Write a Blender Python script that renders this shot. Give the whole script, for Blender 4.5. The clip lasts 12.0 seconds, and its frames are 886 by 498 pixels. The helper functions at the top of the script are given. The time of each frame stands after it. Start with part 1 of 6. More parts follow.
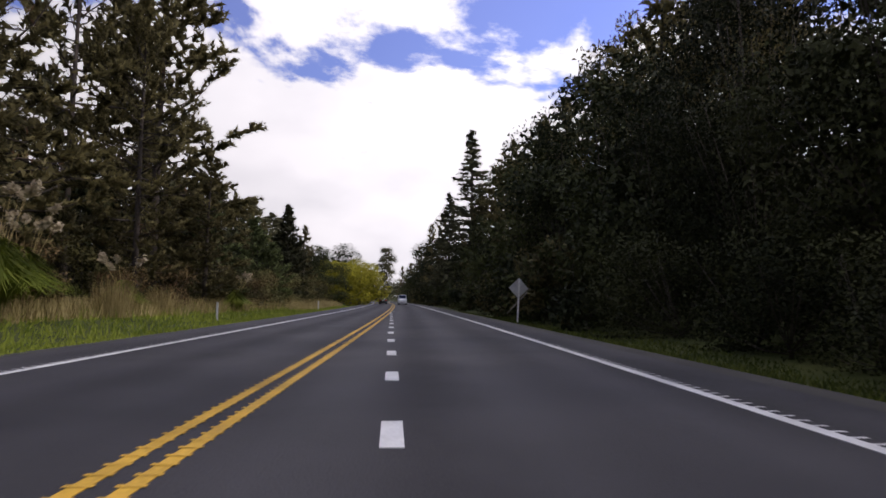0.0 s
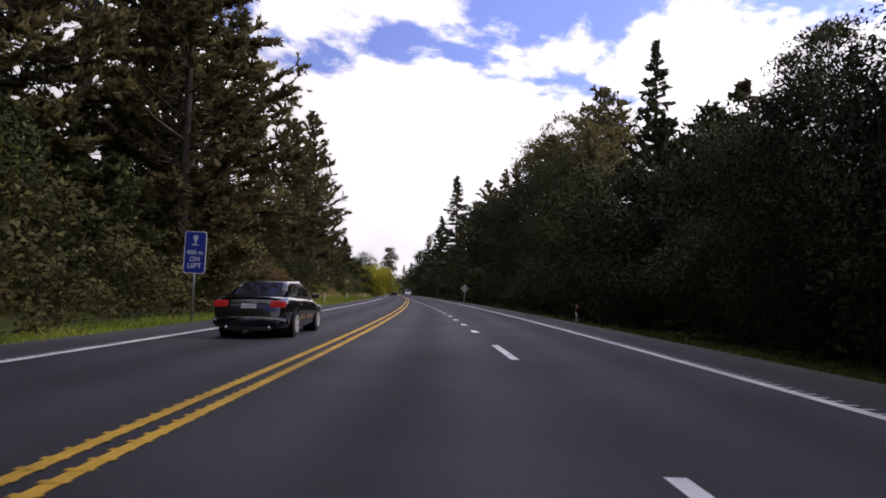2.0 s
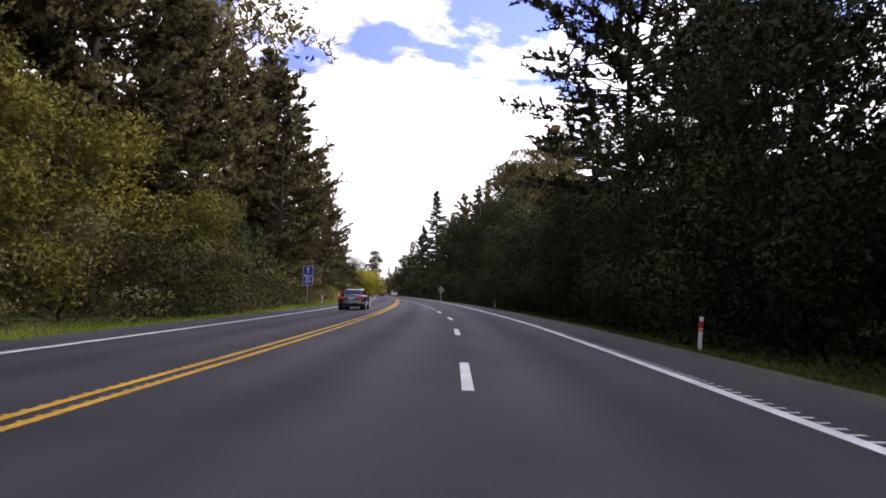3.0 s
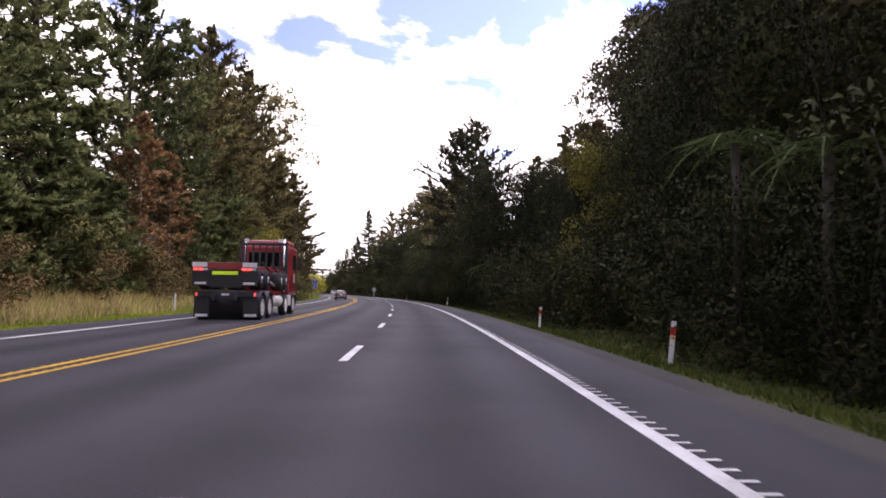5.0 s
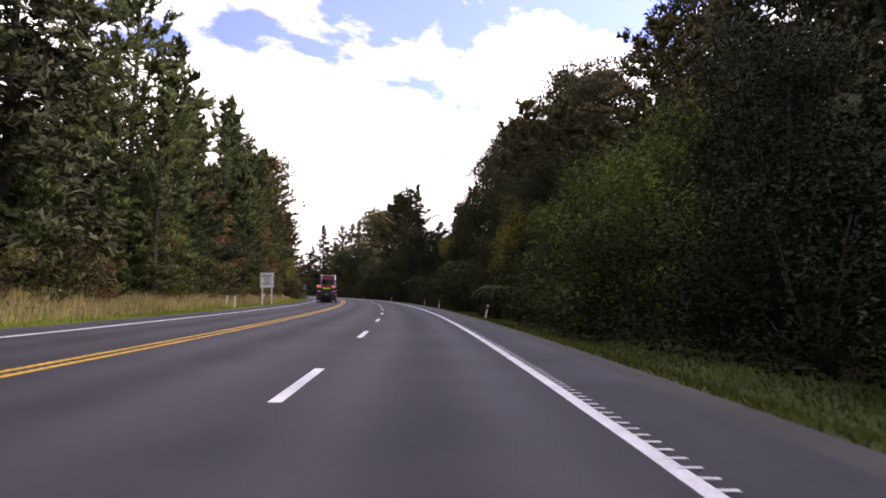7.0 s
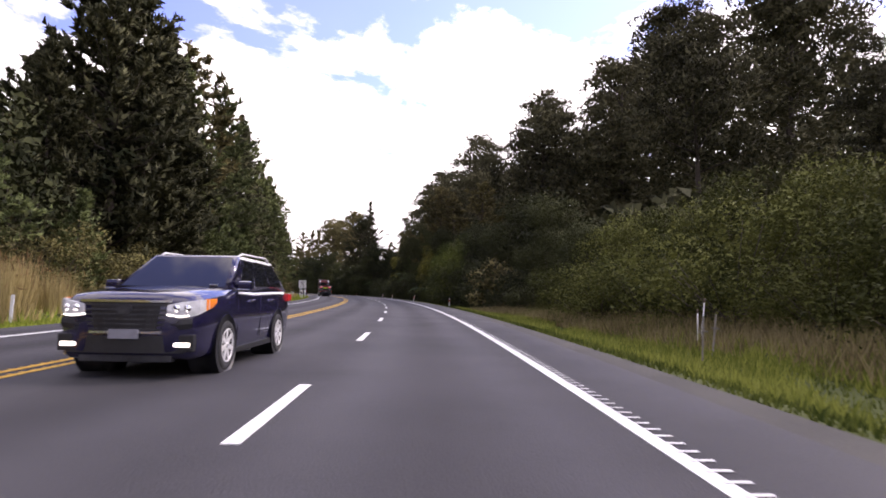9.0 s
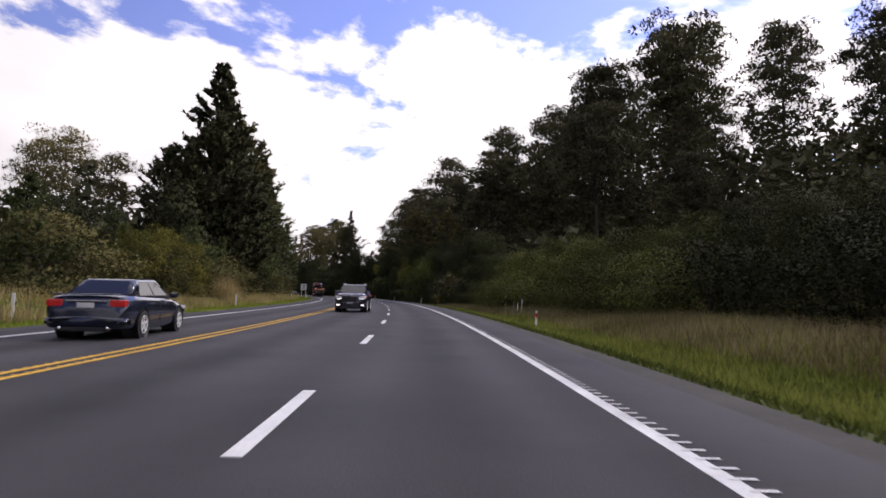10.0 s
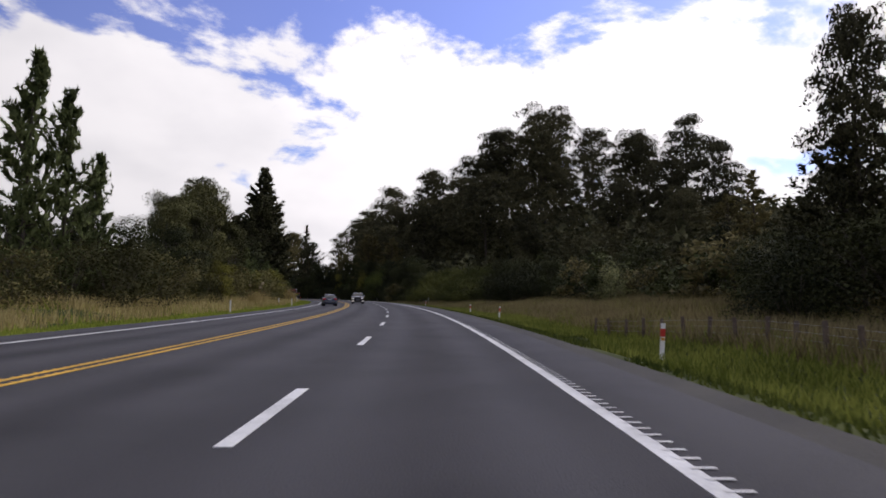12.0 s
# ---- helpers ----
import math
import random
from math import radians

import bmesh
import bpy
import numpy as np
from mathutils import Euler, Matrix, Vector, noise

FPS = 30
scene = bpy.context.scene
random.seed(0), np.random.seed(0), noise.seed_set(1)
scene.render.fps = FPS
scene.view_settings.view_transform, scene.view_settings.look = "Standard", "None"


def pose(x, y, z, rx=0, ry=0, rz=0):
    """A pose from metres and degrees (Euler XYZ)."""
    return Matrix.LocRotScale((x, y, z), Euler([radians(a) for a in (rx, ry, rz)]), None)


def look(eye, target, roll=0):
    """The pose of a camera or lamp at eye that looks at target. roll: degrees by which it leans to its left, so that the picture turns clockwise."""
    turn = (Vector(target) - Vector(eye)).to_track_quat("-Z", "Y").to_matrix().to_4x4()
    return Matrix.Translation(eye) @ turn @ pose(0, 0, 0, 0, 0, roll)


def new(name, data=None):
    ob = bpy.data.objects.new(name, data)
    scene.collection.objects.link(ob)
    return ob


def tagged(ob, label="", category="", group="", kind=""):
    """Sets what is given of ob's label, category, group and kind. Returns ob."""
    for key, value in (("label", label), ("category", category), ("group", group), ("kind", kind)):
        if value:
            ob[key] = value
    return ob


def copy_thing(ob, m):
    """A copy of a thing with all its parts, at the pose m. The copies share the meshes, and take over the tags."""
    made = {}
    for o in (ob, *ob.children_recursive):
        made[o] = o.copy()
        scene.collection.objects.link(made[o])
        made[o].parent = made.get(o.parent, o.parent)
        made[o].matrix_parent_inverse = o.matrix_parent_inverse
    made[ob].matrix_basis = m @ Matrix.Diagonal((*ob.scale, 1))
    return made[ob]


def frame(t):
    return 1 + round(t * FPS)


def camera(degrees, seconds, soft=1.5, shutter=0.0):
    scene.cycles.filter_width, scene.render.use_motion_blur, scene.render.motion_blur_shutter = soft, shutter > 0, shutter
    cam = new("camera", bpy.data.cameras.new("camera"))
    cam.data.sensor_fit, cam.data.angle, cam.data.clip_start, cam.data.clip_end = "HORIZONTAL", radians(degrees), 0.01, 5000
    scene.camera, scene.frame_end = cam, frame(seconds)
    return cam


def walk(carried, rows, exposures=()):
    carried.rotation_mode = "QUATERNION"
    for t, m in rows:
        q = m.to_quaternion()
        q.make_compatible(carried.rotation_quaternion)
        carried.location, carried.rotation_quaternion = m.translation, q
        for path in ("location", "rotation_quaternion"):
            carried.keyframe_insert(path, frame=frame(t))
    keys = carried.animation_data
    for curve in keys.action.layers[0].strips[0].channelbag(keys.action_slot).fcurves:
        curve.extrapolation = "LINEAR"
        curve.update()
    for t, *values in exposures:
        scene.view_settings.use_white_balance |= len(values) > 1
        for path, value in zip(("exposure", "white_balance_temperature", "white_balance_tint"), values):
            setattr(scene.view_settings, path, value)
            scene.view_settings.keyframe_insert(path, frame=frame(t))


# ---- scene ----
# The camera looks back along the highway while it is driven away.
cam = camera(71.3, 12.0, soft=1.7, shutter=0.05)
walk(cam, [
    (0.0, pose(1.90, 0.00, 1.166, 94.64, -0.39, -2.32)),
    (0.5, pose(1.80, -14.96, 1.166, 94.42, -0.36, -2.73)),
    (1.0, pose(1.54, -29.55, 1.166, 94.40, -0.85, -3.06)),
    (1.5, pose(1.17, -43.75, 1.166, 94.65, -1.03, -2.87)),
    (2.0, pose(0.85, -57.60, 1.166, 94.06, -1.07, -2.58)),
    (2.5, pose(0.66, -71.09, 1.166, 94.17, -0.74, -3.04)),
    (3.0, pose(0.06, -84.18, 1.166, 94.13, -0.71, -4.15)),
    (3.5, pose(-0.89, -97.17, 1.166, 94.23, -0.91, -5.74)),
    (4.0, pose(-2.16, -110.34, 1.166, 94.21, -0.91, -7.41)),
    (4.5, pose(-3.70, -123.71, 1.166, 94.18, -0.92, -9.17)),
    (5.0, pose(-5.68, -137.24, 1.166, 94.10, -0.74, -10.97)),
    (5.5, pose(-8.10, -150.92, 1.166, 94.28, -0.66, -12.44)),
    (6.0, pose(-10.90, -164.74, 1.166, 94.18, -0.70, -13.90)),
    (6.5, pose(-14.15, -178.63, 1.166, 94.23, -0.58, -15.33)),
    (7.0, pose(-17.78, -192.54, 1.166, 94.33, -1.08, -16.56)),
    (7.5, pose(-21.74, -206.48, 1.166, 94.04, -0.97, -17.89)),
    (8.0, pose(-26.01, -220.44, 1.166, 94.04, -1.00, -19.11)),
    (8.5, pose(-30.64, -234.40, 1.166, 94.04, -1.02, -20.31)),
    (9.0, pose(-35.64, -248.33, 1.166, 94.07, -0.90, -21.61)),
    (9.5, pose(-41.00, -262.24, 1.166, 94.05, -0.88, -23.01)),
    (10.0, pose(-46.68, -276.12, 1.166, 94.28, -1.26, -24.04)),
    (10.5, pose(-52.69, -289.97, 1.166, 94.50, -1.14, -25.17)),
    (11.0, pose(-59.05, -303.77, 1.166, 94.22, -1.09, -26.49)),
    (11.5, pose(-65.71, -317.54, 1.166, 94.19, -0.42, -27.85)),
    (12.0, pose(-72.79, -331.24, 1.166, 94.40, -0.15, -29.41)),
], exposures=[(0.0, -1.1, 6450, 20), (1.5, -1.05, 6450, 20), (2.5, -0.78, 6450, 21), (3.2, -0.3, 6600, 24), (5.0, 0.0, 6800, 28), (6.2, 0.1, 6800, 28), (7.2, -0.3, 6850, 27), (9.0, -0.18, 6750, 26), (9.8, -0.9, 6650, 21), (12.0, -1.45, 6500, 17)])

# ---- sky and sun ----
SUN_AZ, SUN_EL = radians(84), radians(41)          # clockwise from +y, above the horizon
world = bpy.data.worlds.new("sky")
scene.world = world
world.use_nodes = True
wn, wl = world.node_tree.nodes, world.node_tree.links
wn.clear()
w_out = wn.new("ShaderNodeOutputWorld")
w_bg = wn.new("ShaderNodeBackground")
w_sky = wn.new("ShaderNodeTexSky")
w_sky.sky_type = "NISHITA"
w_sky.sun_disc = False
w_sky.sun_elevation, w_sky.sun_rotation = SUN_EL, SUN_AZ
w_sky.air_density, w_sky.dust_density, w_sky.ozone_density = 1.0, 0.4, 2.5
w_co = wn.new("ShaderNodeTexCoord")
w_sep = wn.new("ShaderNodeSeparateXYZ")
wl.new(w_co.outputs["Generated"], w_sep.inputs[0])


def w_math(op, a, b):
    node = wn.new("ShaderNodeMath")
    node.operation = op
    for k, v in enumerate((a, b)):
        if isinstance(v, (int, float)):
            node.inputs[k].default_value = v
        else:
            wl.new(v, node.inputs[k])
    return node.outputs[0]


# cloud layer seen in perspective: direction divided by its height
w_up = w_math("ADD", w_math("MAXIMUM", w_sep.outputs[2], 0.0), 0.34)
w_pos = wn.new("ShaderNodeCombineXYZ")
wl.new(w_math("DIVIDE", w_sep.outputs[0], w_up), w_pos.inputs[0])
wl.new(w_math("DIVIDE", w_sep.outputs[1], w_up), w_pos.inputs[1])
w_noise = wn.new("ShaderNodeTexNoise")
w_noise.inputs["Scale"].default_value = 1.75
w_noise.inputs["Detail"].default_value = 11
w_noise.inputs["Roughness"].default_value = 0.6
w_noise.inputs["Distortion"].default_value = 0.25
wl.new(w_pos.outputs[0], w_noise.inputs["Vector"])
w_cover = wn.new("ShaderNodeMapRange")
w_cover.interpolation_type = "SMOOTHSTEP"
w_cover.inputs[1].default_value, w_cover.inputs[2].default_value = 0.43, 0.494
w_cover.inputs[3].default_value = 0.1
# more cloud towards the horizon
w_low = w_math("MULTIPLY", w_math("SUBTRACT", 0.362, w_math("MINIMUM", w_sep.outputs[2], 0.42)), 0.42)
wl.new(w_math("ADD", w_noise.outputs["Fac"], w_low), w_cover.inputs[0])
w_shade = wn.new("ShaderNodeTexNoise")
w_shade.inputs["Scale"].default_value = 2.3
w_shade.inputs["Detail"].default_value = 6
wl.new(w_pos.outputs[0], w_shade.inputs["Vector"])
w_ramp = wn.new("ShaderNodeValToRGB")
w_ramp.color_ramp.elements[0].position, w_ramp.color_ramp.elements[0].color = 0.32, (13.2, 13.3, 13.5, 1)
w_ramp.color_ramp.elements[1].position, w_ramp.color_ramp.elements[1].color = 0.56, (15.6, 15.6, 15.6, 1)
wl.new(w_shade.outputs["Fac"], w_ramp.inputs[0])
w_mix = wn.new("ShaderNodeMix")
w_mix.data_type = "RGBA"
wl.new(w_cover.outputs[0], w_mix.inputs[0])
w_blue = wn.new("ShaderNodeHueSaturation")
w_blue.inputs["Saturation"].default_value, w_blue.inputs["Value"].default_value = 1.25, 2.4
w_blue.inputs["Hue"].default_value = 0.528
wl.new(w_sky.outputs[0], w_blue.inputs["Color"])
wl.new(w_blue.outputs[0], w_mix.inputs[6])
wl.new(w_ramp.outputs[0], w_mix.inputs[7])
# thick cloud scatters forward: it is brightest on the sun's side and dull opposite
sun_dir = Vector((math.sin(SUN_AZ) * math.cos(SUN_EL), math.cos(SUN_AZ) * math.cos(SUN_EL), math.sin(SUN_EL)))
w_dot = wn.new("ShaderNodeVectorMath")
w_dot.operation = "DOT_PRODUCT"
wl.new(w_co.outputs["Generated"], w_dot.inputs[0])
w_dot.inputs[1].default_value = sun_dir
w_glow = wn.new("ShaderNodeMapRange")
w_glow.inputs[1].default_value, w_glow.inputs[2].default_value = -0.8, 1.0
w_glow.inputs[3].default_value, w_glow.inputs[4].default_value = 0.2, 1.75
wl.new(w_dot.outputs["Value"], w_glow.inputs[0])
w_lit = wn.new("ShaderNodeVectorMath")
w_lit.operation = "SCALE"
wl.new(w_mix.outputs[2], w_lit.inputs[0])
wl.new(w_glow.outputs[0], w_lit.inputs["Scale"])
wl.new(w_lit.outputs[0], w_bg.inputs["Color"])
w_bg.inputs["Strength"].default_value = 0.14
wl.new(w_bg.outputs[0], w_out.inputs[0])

sun_data = bpy.data.lights.new("sun", "SUN")
sun_data.energy, sun_data.angle, sun_data.color = 3.0, radians(8), (1.0, 0.95, 0.87)
sun = new("sun", sun_data)
sun.matrix_world = look(sun_dir * 900, (0, 0, 0))


# ---- materials ----
def material(name, color, rough=0.8, metal=0.0, spread=0.25, scale=4.0, fine=0.0, bump=0.0, second=None, emit=None, power=0.0,
             coat=0.0, island=0.0, by_object=0.0, through_light=0.0, spec=0.5):
    """A surface with two scales of colour variation, and bump of its own size."""
    m = bpy.data.materials.new(name)
    m.use_nodes = True
    n, l = m.node_tree.nodes, m.node_tree.links
    b = n["Principled BSDF"]
    b.inputs["Roughness"].default_value, b.inputs["Metallic"].default_value = rough, metal
    b.inputs["Coat Weight"].default_value = coat
    b.inputs["Coat Roughness"].default_value = 0.05
    b.inputs["Specular IOR Level"].default_value = spec
    co = n.new("ShaderNodeTexCoord")
    big, small = n.new("ShaderNodeTexNoise"), n.new("ShaderNodeTexNoise")
    big.inputs["Scale"].default_value, small.inputs["Scale"].default_value = scale, fine or scale * 14
    big.inputs["Detail"].default_value, small.inputs["Detail"].default_value = 4, 3
    for t in (big, small):
        l.new(co.outputs["Object"], t.inputs["Vector"])
    add = n.new("ShaderNodeMath")
    add.operation = "MULTIPLY_ADD"
    l.new(small.outputs["Fac"], add.inputs[0])
    add.inputs[1].default_value = 0.5
    l.new(big.outputs["Fac"], add.inputs[2])
    value = add.outputs[0]
    for kind, amount in (("ShaderNodeNewGeometry", island), ("ShaderNodeObjectInfo", by_object)):
        if amount:
            src = n.new(kind)
            extra = n.new("ShaderNodeMath")
            extra.operation = "MULTIPLY_ADD"
            l.new(src.outputs["Random Per Island" if island and kind.endswith("Geometry") else "Random"], extra.inputs[0])
            extra.inputs[1].default_value = amount
            l.new(value, extra.inputs[2])
            sub = n.new("ShaderNodeMath")
            sub.operation = "SUBTRACT"
            l.new(extra.outputs[0], sub.inputs[0])
            sub.inputs[1].default_value = amount * 0.5
            value = sub.outputs[0]
    ramp = n.new("ShaderNodeValToRGB")
    dark = [c * (1 - spread) for c in color]
    light = list(second) if second else [min(1, c * (1 + spread)) for c in color]
    ramp.color_ramp.elements[0].position, ramp.color_ramp.elements[0].color = 0.5, (*dark, 1)
    ramp.color_ramp.elements[1].position, ramp.color_ramp.elements[1].color = 1.0, (*light, 1)
    l.new(value, ramp.inputs[0])
    l.new(ramp.outputs[0], b.inputs["Base Color"])
    if bump:
        bp = n.new("ShaderNodeBump")
        bp.inputs["Strength"].default_value, bp.inputs["Distance"].default_value = bump, 0.02
        l.new(small.outputs["Fac"], bp.inputs["Height"])
        l.new(bp.outputs[0], b.inputs["Normal"])
    if emit:
        b.inputs["Emission Color"].default_value = (*emit, 1)
        b.inputs["Emission Strength"].default_value = power
    if through_light:
        tr, mix = n.new("ShaderNodeBsdfTranslucent"), n.new("ShaderNodeMixShader")
        l.new(ramp.outputs[0], tr.inputs["Color"])
        mix.inputs[0].default_value = through_light
        l.new(b.outputs[0], mix.inputs[1])
        l.new(tr.outputs[0], mix.inputs[2])
        l.new(mix.outputs[0], n["Material Output"].inputs[0])
    return m


def asphalt_material():
    """Chip seal: stone grain, blotches drawn out along the lanes and polished wheel tracks."""
    m = bpy.data.materials.new("asphalt")
    m.use_nodes = True
    n, l = m.node_tree.nodes, m.node_tree.links
    b = n["Principled BSDF"]
    b.inputs["Specular IOR Level"].default_value = 0.35
    uv, sep = n.new("ShaderNodeUVMap"), n.new("ShaderNodeSeparateXYZ")
    l.new(uv.outputs[0], sep.inputs[0])
    across = n.new("ShaderNodeMapRange")
    across.inputs[1].default_value, across.inputs[2].default_value = -6.0, 10.0
    wander, grain, long_blotch = (n.new("ShaderNodeTexNoise") for _ in range(3))
    co = n.new("ShaderNodeTexCoord")
    l.new(co.outputs["Object"], grain.inputs["Vector"])
    grain.inputs["Scale"].default_value, grain.inputs["Detail"].default_value = 45, 4
    stretch = n.new("ShaderNodeMapping")
    stretch.inputs["Scale"].default_value = (0.9, 0.05, 1)
    l.new(uv.outputs[0], stretch.inputs["Vector"])
    l.new(stretch.outputs[0], long_blotch.inputs["Vector"])
    long_blotch.inputs["Scale"].default_value, long_blotch.inputs["Detail"].default_value = 1.0, 7
    l.new(co.outputs["Object"], wander.inputs["Vector"])
    wander.inputs["Scale"].default_value, wander.inputs["Detail"].default_value = 0.35, 6
    shift = n.new("ShaderNodeMath")
    shift.operation = "MULTIPLY_ADD"
    l.new(wander.outputs["Fac"], shift.inputs[0])
    shift.inputs[1].default_value = 0.35
    l.new(sep.outputs[0], shift.inputs[2])
    l.new(shift.outputs[0], across.inputs[0])
    tracks = n.new("ShaderNodeValToRGB")
    tracks.color_ramp.interpolation = "EASE"
    e = tracks.color_ramp.elements
    stops = [(-5.6, 1.12), (-4.6, 0.95), (-2.95, 1.12), (-2.15, 0.88), (-1.2, 1.12), (0.0, 0.93), (1.2, 1.12), (2.1, 0.88), (3.0, 1.1), (4.1, 0.96), (5.0, 1.1), (5.9, 0.9), (6.8, 1.1), (7.5, 0.95), (9.0, 1.15)]
    e[0].position, e[1].position = (stops[0][0] + 6) / 16, (stops[-1][0] + 6) / 16
    e[0].color, e[1].color = [(v, v, v, 1) for v in (stops[0][1], stops[-1][1])]
    for lat, v in stops[1:-1]:
        e.new((lat + 6) / 16).color = (v, v, v, 1)
    l.new(across.outputs[0], tracks.inputs[0])
    mix = n.new("ShaderNodeMath")
    mix.operation = "MULTIPLY_ADD"
    l.new(long_blotch.outputs["Fac"], mix.inputs[0])
    mix.inputs[1].default_value = 0.4
    l.new(wander.outputs["Fac"], mix.inputs[2])
    mix2 = n.new("ShaderNodeMath")
    mix2.operation = "MULTIPLY_ADD"
    l.new(grain.outputs["Fac"], mix2.inputs[0])
    mix2.inputs[1].default_value = 0.75
    l.new(mix.outputs[0], mix2.inputs[2])
    tone = n.new("ShaderNodeValToRGB")
    tone.color_ramp.elements[0].position, tone.color_ramp.elements[0].color = 0.64, (0.0158, 0.0152, 0.0168, 1)
    tone.color_ramp.elements[1].position, tone.color_ramp.elements[1].color = 1.0, (0.0395, 0.0378, 0.041, 1)
    half = n.new("ShaderNodeMath")
    half.operation = "MULTIPLY"
    l.new(mix2.outputs[0], half.inputs[0])
    half.inputs[1].default_value = 0.83
    l.new(half.outputs[0], tone.inputs[0])
    out = n.new("ShaderNodeMix")
    out.data_type, out.blend_type = "RGBA", "MULTIPLY"
    out.inputs[0].default_value = 1.0
    l.new(tone.outputs[0], out.inputs[6])
    l.new(tracks.outputs[0], out.inputs[7])
    l.new(out.outputs[2], b.inputs["Base Color"])
    rough = n.new("ShaderNodeMapRange")
    rough.inputs[1].default_value, rough.inputs[2].default_value = 0.85, 1.15
    rough.inputs[3].default_value, rough.inputs[4].default_value = 0.9, 0.72
    l.new(tracks.outputs[0], rough.inputs[0])
    l.new(rough.outputs[0], b.inputs["Roughness"])
    bump = n.new("ShaderNodeBump")
    bump.inputs["Strength"].default_value, bump.inputs["Distance"].default_value = 0.5, 0.015
    l.new(grain.outputs["Fac"], bump.inputs["Height"])
    l.new(bump.outputs[0], b.inputs["Normal"])
    return m


ASPHALT = asphalt_material()
WHITE_PAINT = material("white_road_paint", (0.62, 0.62, 0.6), 0.7, spread=0.25, scale=1.2, fine=25, bump=0.2)
YELLOW_PAINT = material("yellow_road_paint", (0.62, 0.36, 0.03), 0.7, spread=0.3, scale=1.0, fine=25, bump=0.2)
EARTH = material("verge_soil_and_grass", (0.05, 0.072, 0.018), 0.95, spread=0.5, scale=0.35, fine=7, bump=0.8, second=(0.085, 0.095, 0.03), spec=0.1)
GRAVEL = material("shoulder_gravel", (0.05, 0.047, 0.04), 0.95, spread=0.3, scale=0.6, fine=40, bump=0.6)
BARK = material("pine_bark", (0.06, 0.047, 0.037), 0.95, spread=0.45, scale=0.5, fine=6, bump=0.8)
PALE_BARK = material("pale_bark", (0.22, 0.2, 0.17), 0.9, spread=0.4, scale=0.8, fine=8, bump=0.5)
PINE = material("pine_needles", (0.1, 0.09, 0.04), 0.85, spread=0.45, scale=0.12, fine=2.5, island=0.5, by_object=0.35, second=(0.21, 0.182, 0.078), through_light=0.35, spec=0.12)
HILL_PINE = material("hill_pine_needles", (0.054, 0.054, 0.03), 0.85, spread=0.45, scale=0.12, fine=2.5, island=0.5, by_object=0.35, second=(0.11, 0.105, 0.054), through_light=0.12, spec=0.1)
SPIRE = material("fir_needles", (0.056, 0.06, 0.032), 0.85, spread=0.4, scale=0.12, fine=2.5, island=0.5, by_object=0.3, second=(0.12, 0.12, 0.06), through_light=0.08, spec=0.12)
LEAF = material("broad_leaves", (0.023, 0.031, 0.0095), 0.75, spread=0.4, scale=0.15, fine=3, island=0.22, by_object=0.5, second=(0.06, 0.07, 0.0205), through_light=0.06, spec=0.15)
NATIVE_LEAF = material("small_native_leaves", (0.024, 0.03, 0.012), 0.75, spread=0.4, scale=0.15, fine=3, island=0.3, by_object=0.5, second=(0.06, 0.066, 0.024), through_light=0.06, spec=0.1)
SAGE = material("sage_green_needles", (0.1, 0.122, 0.05), 0.85, spread=0.45, scale=0.12, fine=2.5, island=0.5, by_object=0.45, second=(0.21, 0.238, 0.098), through_light=0.38, spec=0.12)
DEAD_WOOD = material("dead_grey_brown_twigs", (0.16, 0.12, 0.09), 0.9, spread=0.4, scale=0.8, fine=8, bump=0.4)
BROWN_NEEDLES = material("withered_brown_needles", (0.1, 0.058, 0.032), 0.9, spread=0.4, scale=0.2, fine=3, island=0.5, by_object=0.4, second=(0.2, 0.11, 0.055), through_light=0.2, spec=0.08)
SCRUB_LEAF = material("mixed_scrub_leaves", (0.07, 0.07, 0.026), 0.8, spread=0.45, scale=0.15, fine=3, island=0.4, by_object=0.7, second=(0.15, 0.135, 0.05), through_light=0.2, spec=0.1)
RUST_SCRUB = material("rusty_brown_scrub", (0.11, 0.078, 0.038), 0.85, spread=0.4, scale=0.2, fine=3, island=0.5, by_object=0.5, second=(0.2, 0.14, 0.065), through_light=0.2, spec=0.08)
WATTLE_LEAF = material("feathery_wattle_leaves", (0.062, 0.066, 0.026), 0.8, spread=0.45, scale=0.15, fine=3, island=0.4, by_object=0.4, second=(0.13, 0.13, 0.05), through_light=0.15, spec=0.1)
GOLD_LEAF = material("yellow_green_leaves", (0.105, 0.112, 0.018), 0.75, spread=0.35, scale=0.15, fine=3, island=0.5, by_object=0.25, second=(0.24, 0.215, 0.038), through_light=0.3, spec=0.15)
DEAD_NEEDLES = material("dead_brown_needles", (0.2, 0.12, 0.06), 0.85, spread=0.4, scale=0.15, fine=3, island=0.5, by_object=0.3, second=(0.36, 0.215, 0.1), through_light=0.3, spec=0.1)
DRY_GRASS = material("dry_grass", (0.38, 0.29, 0.12), 0.8, spread=0.4, scale=0.2, fine=3, island=0.5, second=(0.55, 0.45, 0.2), through_light=0.3, spec=0.2)
GREEN_GRASS = material("green_grass", (0.19, 0.27, 0.03), 0.8, spread=0.35, scale=0.2, fine=3, island=0.5, second=(0.36, 0.41, 0.065), through_light=0.35, spec=0.15)
# Verge grass with the shade of the right-hand trees put into its colour.
SHADE_TONED_GRASS = material("dark_verge_grass", (0.055, 0.085, 0.015), 0.8, spread=0.4, scale=0.2, fine=3, island=0.5, second=(0.12, 0.14, 0.03), through_light=0.2, spec=0.12)
